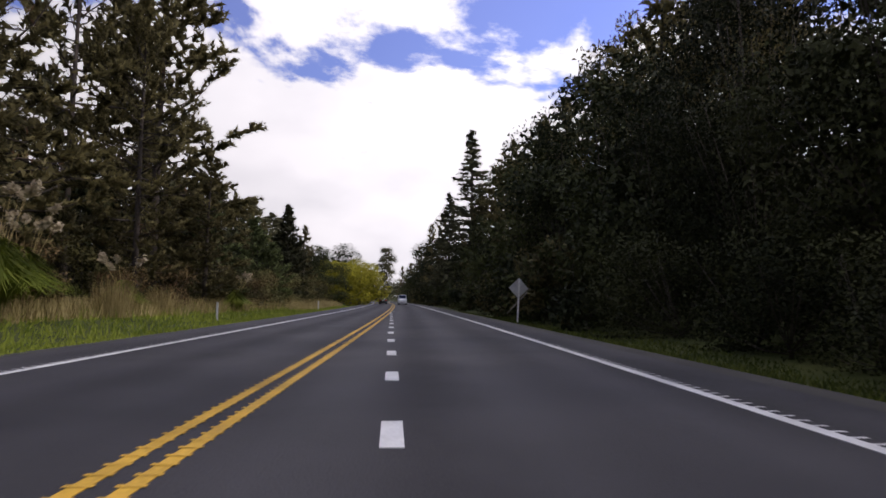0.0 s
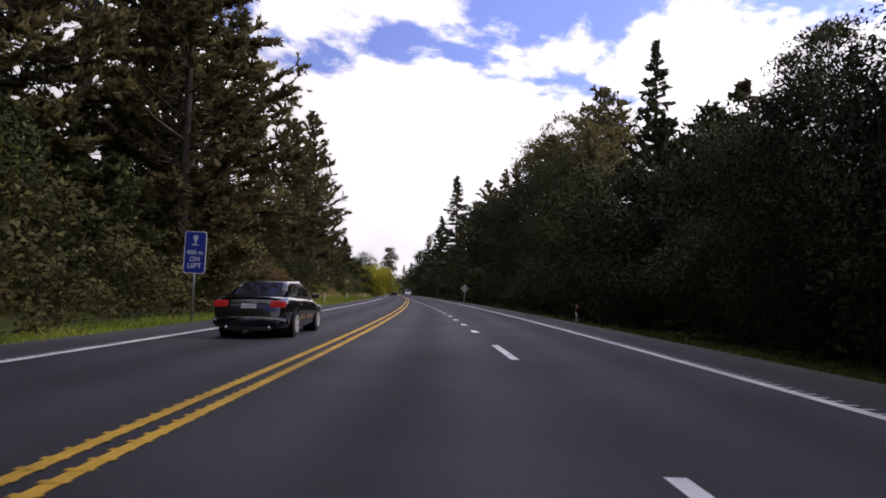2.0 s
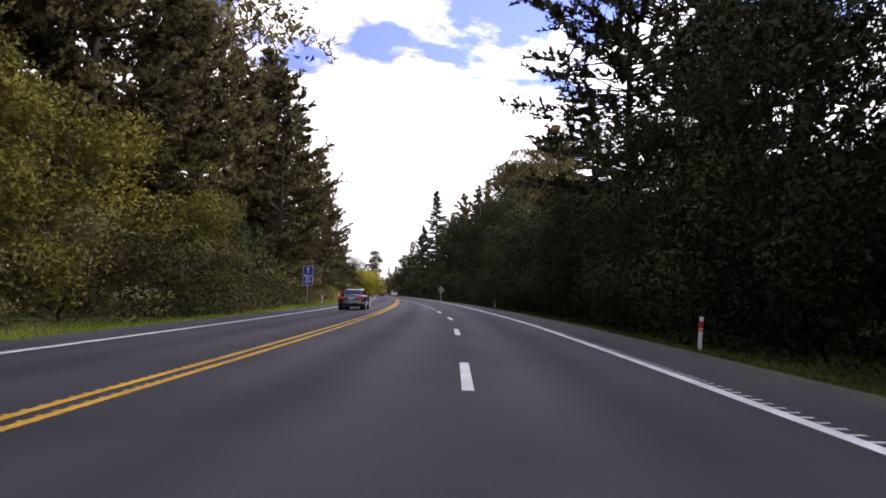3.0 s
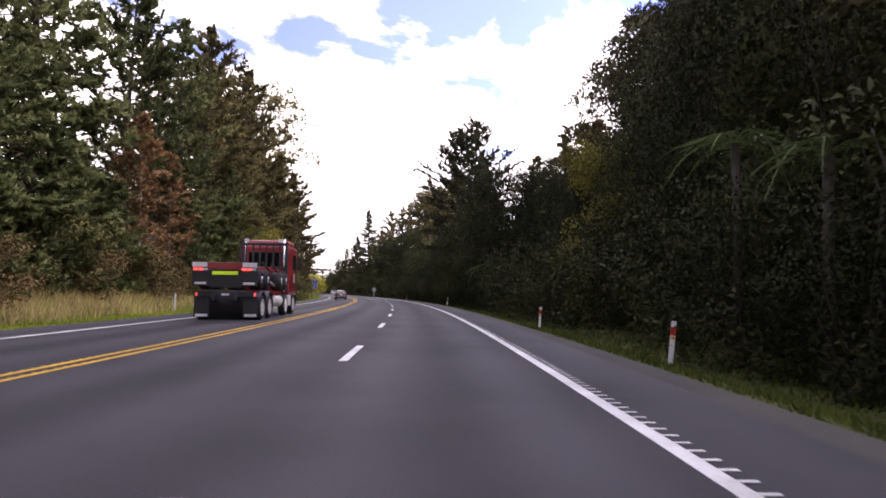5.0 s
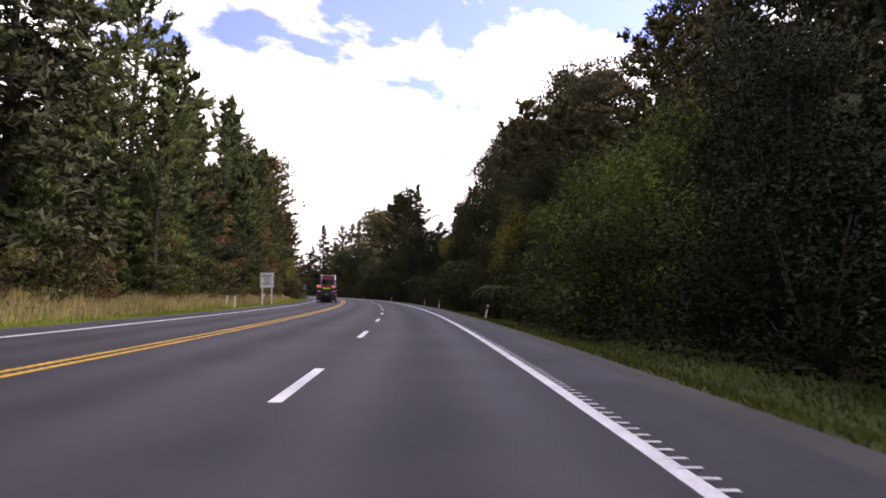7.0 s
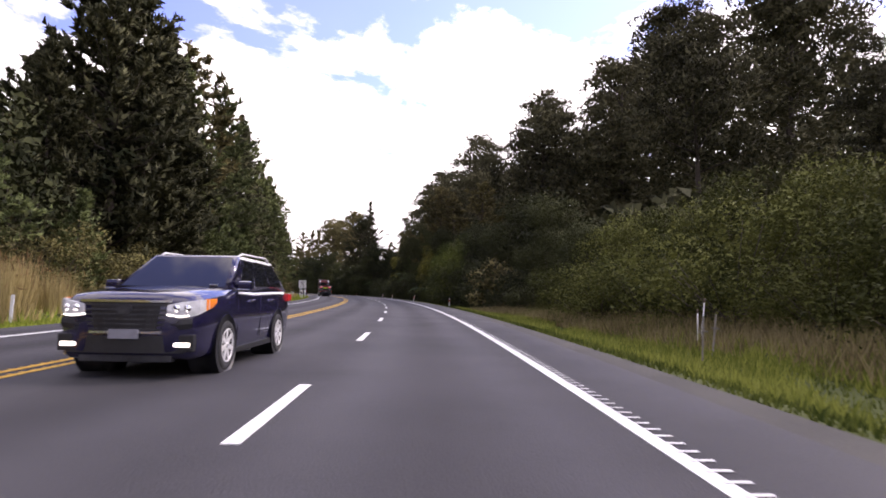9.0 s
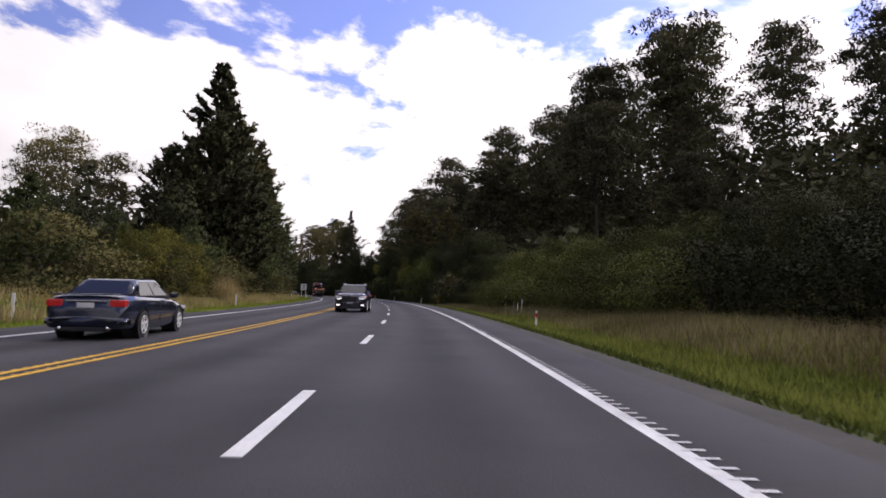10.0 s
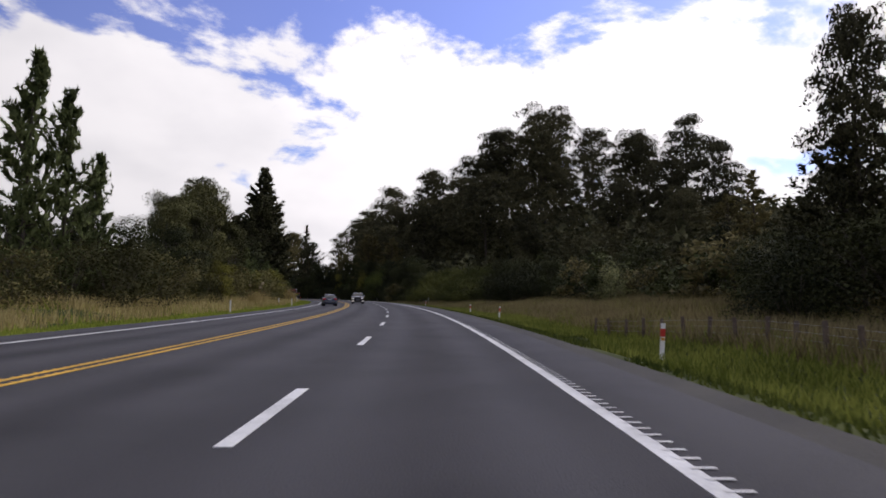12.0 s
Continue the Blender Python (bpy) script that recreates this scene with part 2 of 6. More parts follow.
LIME_LEAF = material("lime_green_leaves", (0.066, 0.09, 0.016), 0.75, spread=0.35, scale=0.15, fine=3, island=0.5, by_object=0.2, second=(0.135, 0.16, 0.03), through_light=0.25, spec=0.15)
OLIVE_LEAF = material("olive_green_leaves", (0.06, 0.07, 0.02), 0.8, spread=0.35, scale=0.15, fine=3, island=0.35, by_object=0.55, second=(0.125, 0.135, 0.036), through_light=0.2, spec=0.08)
PALE_LEAF = material("pale_feathery_leaves", (0.19, 0.2, 0.085), 0.75, spread=0.3, scale=0.15, fine=3, island=0.5, by_object=0.2, second=(0.32, 0.33, 0.15), through_light=0.35, spec=0.15)
# Yellow leaves, brightened in their colour to stand in for sunlight.
WILLOW_LEAF = material("yellow_willow_leaves", (0.36, 0.35, 0.03), 0.75, spread=0.3, scale=0.15, fine=3, island=0.5, by_object=0.2, second=(0.55, 0.5, 0.06), through_light=0.5, spec=0.15)
YOUNG_NEEDLES = material("young_pine_needles", (0.085, 0.11, 0.042), 0.85, spread=0.4, scale=0.12, fine=2.5, island=0.5, by_object=0.3, second=(0.16, 0.19, 0.075), through_light=0.3, spec=0.12)
MID_GRASS = material("mown_verge_grass", (0.15, 0.19, 0.03), 0.8, spread=0.4, scale=0.2, fine=3, island=0.5, second=(0.27, 0.29, 0.065), through_light=0.25, spec=0.12)
FIELD_GRASS = material("rank_field_grass", (0.19, 0.15, 0.07), 0.85, spread=0.4, scale=0.2, fine=3, island=0.5, second=(0.31, 0.26, 0.13), through_light=0.2, spec=0.15)
PLUME = material("pale_seed_plumes", (0.45, 0.38, 0.25), 0.9, spread=0.3, scale=1.0, island=0.3, through_light=0.3)


# ---- small builders ----
def mesh_of(name, verts, faces, mat, smooth=False):
    me = bpy.data.meshes.new(name)
    me.from_pydata([tuple(v) for v in verts], [], faces)
    me.materials.append(mat)
    if smooth:
        me.polygons.foreach_set("use_smooth", [True] * len(me.polygons))
    me.update()
    return me


def quads_mesh(name, corners, mat):
    """One mesh of loose quads; corners is n x 4 x 3."""
    corners = np.asarray(corners, dtype=np.float32)
    count = len(corners)
    me = bpy.data.meshes.new(name)
    me.vertices.add(count * 4)
    me.vertices.foreach_set("co", corners.reshape(-1))
    me.loops.add(count * 4)
    me.loops.foreach_set("vertex_index", np.arange(count * 4, dtype=np.int32))
    me.polygons.add(count)
    me.polygons.foreach_set("loop_start", np.arange(0, count * 4, 4, dtype=np.int32))
    me.materials.append(mat)
    me.update(calc_edges=True)
    return me


def part(name, data, parent, label=""):
    ob = new(name, data)
    ob.parent = parent
    return tagged(ob, label)


def thing(name, label, category, group="", at=None):
    ob = new(name)
    ob.empty_display_size = 0.2
    if at is not None:
        ob.matrix_basis = at
    return tagged(ob, label, category, group)


def box_data(bm, x0, x1, y0, y1, z0, z1):
    v = [bm.verts.new(c) for c in ((x0, y0, z0), (x1, y0, z0), (x1, y1, z0), (x0, y1, z0), (x0, y0, z1), (x1, y0, z1), (x1, y1, z1), (x0, y1, z1))]
    for f in ((3, 2, 1, 0), (4, 5, 6, 7), (0, 1, 5, 4), (1, 2, 6, 5), (2, 3, 7, 6), (3, 0, 4, 7)):
        bm.faces.new([v[i] for i in f])


def boxes_mesh(name, boxes, mat, bevel=0.0):
    bm = bmesh.new()
    for b in boxes:
        box_data(bm, *b)
    if bevel:
        bmesh.ops.bevel(bm, geom=bm.edges[:], offset=bevel, segments=2, affect="EDGES", profile=0.6)
    me = bpy.data.meshes.new(name)
    bm.to_mesh(me)
    bm.free()
    me.materials.append(mat)
    return me


def tube(points, radii, sides=6):
    """Verts and faces of a tube along points."""
    verts, faces = [], []
    points = [Vector(q) for q in points]
    for i, q in enumerate(points):
        d = (points[min(i + 1, len(points) - 1)] - points[max(i - 1, 0)]).normalized()
        a = d.orthogonal().normalized()
        b = d.cross(a)
        for k in range(sides):
            w = 2 * math.pi * k / sides
            verts.append(q + (a * math.cos(w) + b * math.sin(w)) * radii[i])
    for i in range(len(points) - 1):
        for k in range(sides):
            j = (k + 1) % sides
            faces.append((i * sides + k, i * sides + j, (i + 1) * sides + j, (i + 1) * sides + k))
    faces.append(tuple(reversed(range(sides))))
    faces.append(tuple(range((len(points) - 1) * sides, len(points) * sides)))
    return verts, faces


def tubes_mesh(name, runs, mat, sides=6):
    verts, faces = [], []
    for pts, rad in runs:
        v, f = tube(pts, rad, sides)
        faces += [tuple(i + len(verts) for i in q) for q in f]
        verts += v
    return mesh_of(name, verts, faces, mat, True)


# ---- the line of the road ----
# s runs the way the camera is driven; lat is counted from the yellow centre line, positive on the camera's side
S0, S1 = -900, 900
BEND_S = (-260, -220, -180, -140, -100, -60, -20, 20, 60, 100, 140, 180, 220, 260, 300, 340, 380, 440)
BEND_K = (-0.2, -0.3, -0.5, -0.55, -0.3, -0.35, -0.35, -1.0, -1.5, -1.25, -1.55, -1.58, -1.61, -1.41, -1.63, -2.13, -2.0, 0.0)
road_s = np.arange(S0, S1 + 1.0)
road_phi = np.cumsum(np.interp(road_s, BEND_S, BEND_K) * 1e-3)
road_phi -= road_phi[-S0]
road_x, road_y = np.cumsum(np.sin(road_phi)), np.cumsum(-np.cos(road_phi))
road_x -= road_x[-S0]
road_y -= road_y[-S0]


def road_at(s, lat):
    """Plan position of a road coordinate."""
    phi = np.interp(s, road_s, road_phi)
    x, y = np.interp(s, road_s, road_x), np.interp(s, road_s, road_y)
    return x + lat * np.cos(phi), y + lat * np.sin(phi)


def heading(s):
    return math.degrees(np.interp(s, road_s, road_phi))


def edge_left(s):
    return np.interp(s, (-140, 20, 180, 260, 300, 340), (-4.35, -4.3, -4.1, -4.05, -4.35, -4.7))


def edge_right(s):
    return np.interp(s, (-140, -60, -20, 20, 60, 100, 340), (3.9, 4.6, 5.28, 6.05, 7.05, 7.35, 7.45))


def lane_line(s):
    return np.interp(s, (-58, -20, 20, 56, 340), (0.1, 1.15, 2.65, 4.05, 4.1))


def smooth(a, b, v):
    u = np.clip((v - a) / (b - a), 0, 1)
    return u * u * (3 - 2 * u)


def ground_z(s, lat):
    """Height of the verge: shallow table drains, a rise behind the left trees and a wooded hill on the other side."""
    s, lat = np.asarray(s, float), np.asarray(lat, float)
    left, right = edge_left(s) - 1.7, edge_right(s) + 1.5
    z = np.full(np.broadcast(s, lat).shape, -0.05)
    z = z - 0.1 * smooth(0.2, 1.2, left - lat) + 0.75 * smooth(2.0, 7.0, left - lat) + 2.0 * smooth(8, 40, left - lat)
    z = z - 0.5 * smooth(0.3, 3.0, lat - right) + 0.35 * smooth(4.0, 9.0, lat - right)
    hill = smooth(20, 70, s) * (1 - smooth(185, 275, s))
    z = z + hill * 24 * smooth(22, 85, lat) + (1 - hill) * 4 * smooth(12, 60, lat)
    return z + 0.10 * np.sin(s * 0.21 + lat * 0.6) * smooth(1.5, 5, np.abs(lat - (left + right) / 2) - (right - left) / 2)


def spot(s, lat, sink=0.0):
    x, y = road_at(s, lat)
    return Vector((float(x), float(y), float(ground_z(s, lat)) - sink))


# ---- ground and road ----
def build_ground():
    ss = np.concatenate([[-6000, -2500, -1200], np.arange(-700, -420, 40), np.arange(-420, 420, 3.0), np.arange(420, 701, 40), [1200, 2500, 6000]])
    u = np.concatenate([[0, 0.25, 0.6, 1.2, 2, 3, 4, 5.5, 7, 9, 11, 14, 18, 23, 30, 38, 48, 60, 75, 95, 125, 160]])
    rows = []
    for s in ss:
        sc = min(max(s, S0), S1)
        left, right = float(edge_left(sc)) - 1.7, float(edge_right(sc)) + 1.5
        lats = np.concatenate([left - u[::-1], np.linspace(left, right, 7)[1:-1], right + u])
        x, y = road_at(sc, lats)
        z = ground_z(sc, lats)
        z = np.where((lats > left + 0.05) & (lats < right - 0.05), -0.35, z)
        phi = float(np.interp(sc, road_s, road_phi))
        over = s - sc
        x, y = x + over * math.sin(phi), y - over * math.cos(phi)
        far_l, far_r = (x[0] - 4500, y[0] - 600), (x[-1] + 4500, y[-1] + 600)
        rows.append([(far_l[0], far_l[1], 2.0)] + list(zip(x, y, z)) + [(far_r[0], far_r[1], 6.0)])
    wide = len(rows[0])
    verts = [v for r in rows for v in r]
    faces = [(i * wide + j, i * wide + j + 1, (i + 1) * wide + j + 1, (i + 1) * wide + j) for i in range(len(rows) - 1) for j in range(wide - 1)]
    faces = [tuple(reversed(f)) for f in faces]
    return tagged(new("ground", mesh_of("ground", verts, faces, EARTH, True)), "rough verge of grass, weeds and soil beside the highway", "ground", kind="structure")


def ribbon(ss, lat_a, lat_b, z0, z1):
    """A strip between two lateral lines, with thickness."""
    verts, faces = [], []
    for s, a, b in zip(ss, lat_a, lat_b):
        (ax, ay), (bx, by) = road_at(s, a), road_at(s, b)
        verts += [(ax, ay, z0), (ax, ay, z1), (bx, by, z1), (bx, by, z0)]
    for i in range(len(ss) - 1):
        o = i * 4
        for k in range(3):
            faces.append((o + k, o + k + 1, o + k + 5, o + k + 4))
    o = (len(ss) - 1) * 4
    faces += [(3, 2, 1, 0), (o, o + 1, o + 2, o + 3)]
    return verts, faces


def strip_mesh(name, runs, mat):
    verts, faces = [], []
    for run in runs:
        v, f = ribbon(*run)
        faces += [tuple(i + len(verts) for i in q) for q in f]
        verts += v
    return mesh_of(name, verts, faces, mat)


ground = build_ground()
run = np.concatenate([np.arange(-800, -300, 10.0), np.arange(-300, 420, 4.0), np.arange(420, 801, 10.0)])
road = tagged(new("road", strip_mesh("road", [(run, edge_left(run) - 1.6, edge_right(run) + 1.35, -0.4, 0.0)], ASPHALT)),
              "dark grey chip-seal highway with worn wheel tracks", "road", kind="structure")
# across and along coordinates for the wear of the seal
lay = road.data.uv_layers.new(name="lane")
for loop, uv in zip(road.data.loops, lay.data):
    row, corner = divmod(loop.vertex_index, 4)
    sv = float(run[row])
    uv.uv = (float(edge_left(sv)) - 1.6 if corner < 2 else float(edge_right(sv)) + 1.35, sv)
tagged(new("pavement", strip_mesh("pavement", [(run, edge_left(run) - 2.1, edge_left(run) - 1.6, -0.4, -0.012)], GRAVEL)),
                       "loose gravel edge along the sealed road", "gravel edge", kind="structure")
tagged(new("pavement", strip_mesh("pavement", [(run, edge_right(run) + 1.35, edge_right(run) + 1.9, -0.4, -0.012)], GRAVEL)),
                        "loose gravel edge along the sealed road", "gravel edge", kind="structure")


def rib_quads(ss, lat_fn, inner, outer, long):
    """Raised audible ribs across a painted line."""
    out = []
    for s in ss:
        a, b = lat_fn(s) + inner, lat_fn(s) + outer
        q = [(*road_at(s, a), 0.011), (*road_at(s, b), 0.011), (*road_at(s + long, b), 0.011), (*road_at(s + long, a), 0.011)]
        out.append(q)
    return out


line_run = np.arange(-420, 420, 4.0)
for name, fn, side, words in (("edge_line", edge_left, -1, "worn white edge line with raised ribs"), ("edge_line", edge_right, 1, "white edge line with raised ribs")):
    line = tagged(new(name, strip_mesh(name, [(line_run, fn(line_run) - 0.075, fn(line_run) + 0.075, -0.01, 0.006)], WHITE_PAINT)), words, "road marking", kind="structure")
    tagged(part("ribs", quads_mesh("ribs", rib_quads(np.arange(-60, 350, 0.25), fn, side * 0.02, side * 0.2, 0.05), WHITE_PAINT), line), kind="stuff")
centre = tagged(new("centre_line", strip_mesh("centre_line", [(line_run, 0 * line_run + c - 0.06, 0 * line_run + c + 0.06, -0.01, 0.006) for c in (-0.16, 0.16)], YELLOW_PAINT)),
                "double yellow no-passing centre line with ribs", "road marking", kind="structure")
for c in (-0.16, 0.16):
    tagged(part("ribs", quads_mesh("ribs", rib_quads(np.arange(-60, 350, 0.25), lambda s: 0.0 * s, c - 0.095, c + 0.095, 0.055), YELLOW_PAINT), centre), kind="stuff")
lane = tagged(new("lane_line", strip_mesh("lane_line", [((-59.0, -58.0), (0.3, 0.3), (0.4, 0.4), -0.01, 0.006)], WHITE_PAINT)),
              "broken white line that opens a passing lane", "road marking", kind="structure")
dash_starts = [(s, 1.05) for s in np.arange(-54.0, 40.0, 4.0)] + [(10.0 * k + 4.9 - 1.5, 3.0) for k in range(4, 42)]
for s, long in dash_starts:
    ends = np.array([s, s + long / 2, s + long])
    wide = 0.075 if long > 2 else 0.1
    part("dash", strip_mesh("dash", [(ends, lane_line(ends) - wide, lane_line(ends) + wide, -0.01, 0.007)], WHITE_PAINT), lane)

# ---- trees ----
rng = np.random.default_rng(7)


def leaf_quads(centres, length, width, spread=0.3, droop=0.0, out=None):
    """Pointed leaf clumps as kite quads, turned at random round each centre."""
    n = len(centres)
    d = rng.normal(size=(n, 3))
    if out is not None:
        d = d * 0.75 + out
    d[:, 2] -= droop
    d /= np.linalg.norm(d, axis=1)[:, None]
    w = np.cross(d, rng.normal(size=(n, 3)))
    w /= np.linalg.norm(w, axis=1)[:, None]
    ln = (length * (1 + spread * rng.normal(size=n)).clip(0.4, 1.9))[:, None]
    wd = width * ln / length
    a = centres - d * ln * 0.5
    return np.stack([a, centres - d * ln * 0.05 + w * wd * 0.5, centres + d * ln * 0.5, centres + d * ln * 0.05 - w * wd * 0.5], axis=1)


def wood_mesh(stem, limbs, mat):
    """Trunk with slimmer three-sided limbs."""
    verts, faces = [], []
    for run, sides in [(q, 6) for q in stem] + [(q, 3) for q in limbs]:
        v, f = tube(run[0], run[1], sides)
        faces += [tuple(i + len(verts) for i in q) for q in f]
        verts += v
    return mesh_of("trunk", verts, faces, mat, True)


def pine_meshes(high, bare, reach, count, twigs, needles, top_round, mat, wood=BARK, size=0.36, lift=0.3, dead=0, core=5):
    """Open-grown pine: whorls of limbs with upturned twigs, each a brush of needles; dead: leafless brown limbs below the crown."""
    lean = rng.normal(size=2) * high * 0.012
    pts = [(lean[0] * (k / 6) ** 2, lean[1] * (k / 6) ** 2, high * k / 6 * 0.97) for k in range(7)]
    stem = [(pts, [high * 0.0125 * (1 - 0.93 * k / 6) + 0.02 for k in range(7)])]
    limbs, tris, faces_out = [], [], []

    def on_stem(z):
        return np.array([np.interp(z, [q[2] for q in pts], [q[0] for q in pts]), np.interp(z, [q[2] for q in pts], [q[1] for q in pts]), z])

    for k in range(count):
        u = (k + rng.random()) / count
        prof = (1 - u ** top_round) * (0.55 + 0.45 * min(1, u * 5)) + 0.05
        long = reach * prof * (0.55 + 0.7 * rng.random())
        az, el = rng.random() * 2 * math.pi, radians(-6 + 44 * u + 12 * rng.normal())
        root = on_stem(high * (bare + (0.985 - bare) * u))
        dirn = np.array([math.cos(az) * math.cos(el), math.sin(az) * math.cos(el), math.sin(el)])
        mid, tip = root + dirn * long * 0.55, root + dirn * long + np.array([0, 0, 0.16 * long])
        limbs.append(([root, mid, tip], [0.02 + 0.012 * long, 0.012 + 0.006 * long, 0.008]))
        n = max(4, int(twigs * (0.25 + 0.75 * long / reach)))
        v = (0.22 + 0.78 * np.sqrt(rng.random(n)))[:, None]
        start = root * (1 - v) ** 2 + 2 * mid * v * (1 - v) + tip * v ** 2
        way = unit(dirn * 0.75 + rng.normal(size=(n, 3)) * np.array([0.55, 0.55, 0.25]) + np.array([0, 0, lift]))
        span = (0.45 + 0.75 * rng.random((n, 1))) * (0.55 + 0.12 * long)
        m = needles
        at = np.repeat(start, m, axis=0) + np.repeat(way * span, m, axis=0) * rng.random((n * m, 1))
        ax = np.repeat(way, m, axis=0)
        side = unit(np.cross(ax, rng.normal(size=(n * m, 3))))
        d = unit(ax * 0.75 + side * 0.8 + np.array([0, 0, 0.1]))
        w = unit(np.cross(d, rng.normal(size=(n * m, 3))))
        ln = size * (0.65 + 0.7 * rng.random((n * m, 1)))
        tris.append(np.stack([at - w * ln * 0.27, at + w * ln * 0.27, at + d * ln], axis=1))
        faces_out.append(unit(side * 0.7 + dirn * 0.45 + np.array([0, 0, 0.4])))
        inner = root + (tip - root) * (0.05 + 0.5 * rng.random((core, 1))) + rng.normal(size=(core, 3)) * 0.25
        tris.append(needle_tris(inner, 0.8, 0.55))
        faces_out.append(np.tile(unit(dirn + np.array([0, 0, 0.2])), (core, 1)))
    out = [wood_mesh(stem, limbs, wood), tris_mesh("crown", np.concatenate(tris), mat, np.concatenate(faces_out))]
    if dead:
        runs, needles_dead = [], []
        for k in range(dead):
            root = on_stem(high * (0.04 + 0.5 * rng.random()))
            az, long = rng.random() * 2 * math.pi, reach * (0.4 + 0.4 * rng.random())
            d = np.array([math.cos(az), math.sin(az), -0.12 + 0.25 * rng.random()])
            mid, tip = root + d * long * 0.5, root + d * long + np.array([0, 0, -0.15 * long])
            runs.append(([root, mid, tip], [0.035, 0.022, 0.006]))
            for j in range(3):
                q = mid * (1 - j / 3) + tip * j / 3
                runs.append(([q, q + unit(d + rng.normal(size=3) * 0.6) * (0.4 + 0.6 * rng.random())], [0.012, 0.004]))
            c = mid + (tip - mid) * rng.random((14, 1)) + rng.normal(size=(14, 3)) * 0.25
            needles_dead.append(needle_tris(c, 0.3, 0.12, droop=0.5))
        out.append(tubes_mesh("dead_wood", runs, DEAD_WOOD, 3))
        out.append(tris_mesh("dead_foliage", np.concatenate(needles_dead), BROWN_NEEDLES))
    return out


def umbrella_meshes(high, reach, limb_count, tufts, mat, fork=0.42):
    """Old round-headed pine: a bare trunk that forks into rising limbs, each with separate cushions of foliage."""
    lean = rng.normal(size=2) * high * 0.02
    pts = [(lean[0] * (k / 6) ** 2, lean[1] * (k / 6) ** 2, high * k / 6 * 0.9) for k in range(7)]
    stem = [(pts, [high * 0.013 * (1 - 0.85 * k / 6) + 0.03 for k in range(7)])]
    limbs, tris, faces_out = [], [], []
    for k in range(limb_count):
        u = (k + rng.random()) / limb_count
        z = high * (fork + (0.86 - fork) * u)
        root = np.array([np.interp(z, [q[2] for q in pts], [q[0] for q in pts]), np.interp(z, [q[2] for q in pts], [q[1] for q in pts]), z])
        az = k * 2.4 + rng.normal() * 0.4
        out_by = reach * math.sqrt(max(0.06, 1 - (u * 0.97) ** 2.4)) * (0.7 + 0.4 * rng.random())
        tip = root + np.array([math.cos(az) * out_by, math.sin(az) * out_by, high * (0.05 + 0.1 * rng.random()) + 0.22 * out_by])
        tip[2] = min(tip[2], high * 0.97)
        mid = (root + tip) / 2 + np.array([0, 0, -0.1 * out_by])
        limbs.append(([root, mid, tip], [0.05 + 0.014 * out_by, 0.035 + 0.008 * out_by, 0.02]))
        for j in range(5):
            v = (0.45, 0.65, 0.85, 1.0, 1.0)[j]
            c0 = root * (1 - v) ** 2 + 2 * mid * v * (1 - v) + tip * v ** 2 + rng.normal(size=3) * np.array([0.9, 0.9, 0.45])
            size = (0.9 + 0.7 * rng.random()) * (0.85 + 0.03 * high)
            d = unit(rng.normal(size=(tufts, 3)))
            d[:, 2] = np.abs(d[:, 2]) * 1.15 - 0.3
            c = c0 + d * size * np.array([1.0, 1.0, 0.74]) * (0.6 + 0.45 * rng.random((tufts, 1)))
            tris.append(needle_tris(c, 0.56, 0.42, out=d * 0.8 + np.array([0, 0, 0.45])))
            faces_out.append(unit(d + np.array([0, 0, 0.3])))
    return wood_mesh(stem, limbs, BARK), tris_mesh("crown", np.concatenate(tris), mat, np.concatenate(faces_out))


def spire_meshes(high, reach, count, needles, mat):
    """Narrow fir: drooping tiers that shorten to a spike."""
    stem = [([(0, 0, high * k / 4) for k in range(5)], [high * 0.011 * (1 - 0.95 * k / 4) + 0.012 for k in range(5)])]
    limbs, quads, faces_out = [], [], []
    for k in range(count):
        u = (k + rng.random()) / count
        z = high * (0.06 + 0.94 * u)
        long = reach * ((1 - u) ** 0.85 + 0.02) * (0.65 + 0.5 * rng.random())
        az = rng.random() * 2 * math.pi
        dirn = np.array([math.cos(az), math.sin(az), -0.25 + 0.6 * u])
        root = np.array([0, 0, z])
        tip = root + dirn * long
        limbs.append(([root, (root + tip) / 2 + np.array([0, 0, -0.06 * long]), tip], [0.03, 0.02, 0.008]))
        m = max(6, int(needles * (0.2 + long / reach)))
        v = 0.12 + 0.88 * rng.random((m, 1)) ** 0.7
        c = root * (1 - v) + tip * v + rng.normal(size=(m, 3)) * np.array([0.12, 0.12, 0.06]) * (0.5 + long * 0.5)
        quads.append(needle_tris(c, 0.55, 0.3, out=dirn * 0.7, droop=0.1))
        faces_out.append(unit(np.tile(dirn * 0.7 + np.array([0, 0, 0.45]), (m, 1)) + 0.3 * rng.normal(size=(m, 3))))
    return wood_mesh(stem, limbs, BARK), tris_mesh("crown", np.concatenate(quads), mat, np.concatenate(faces_out))


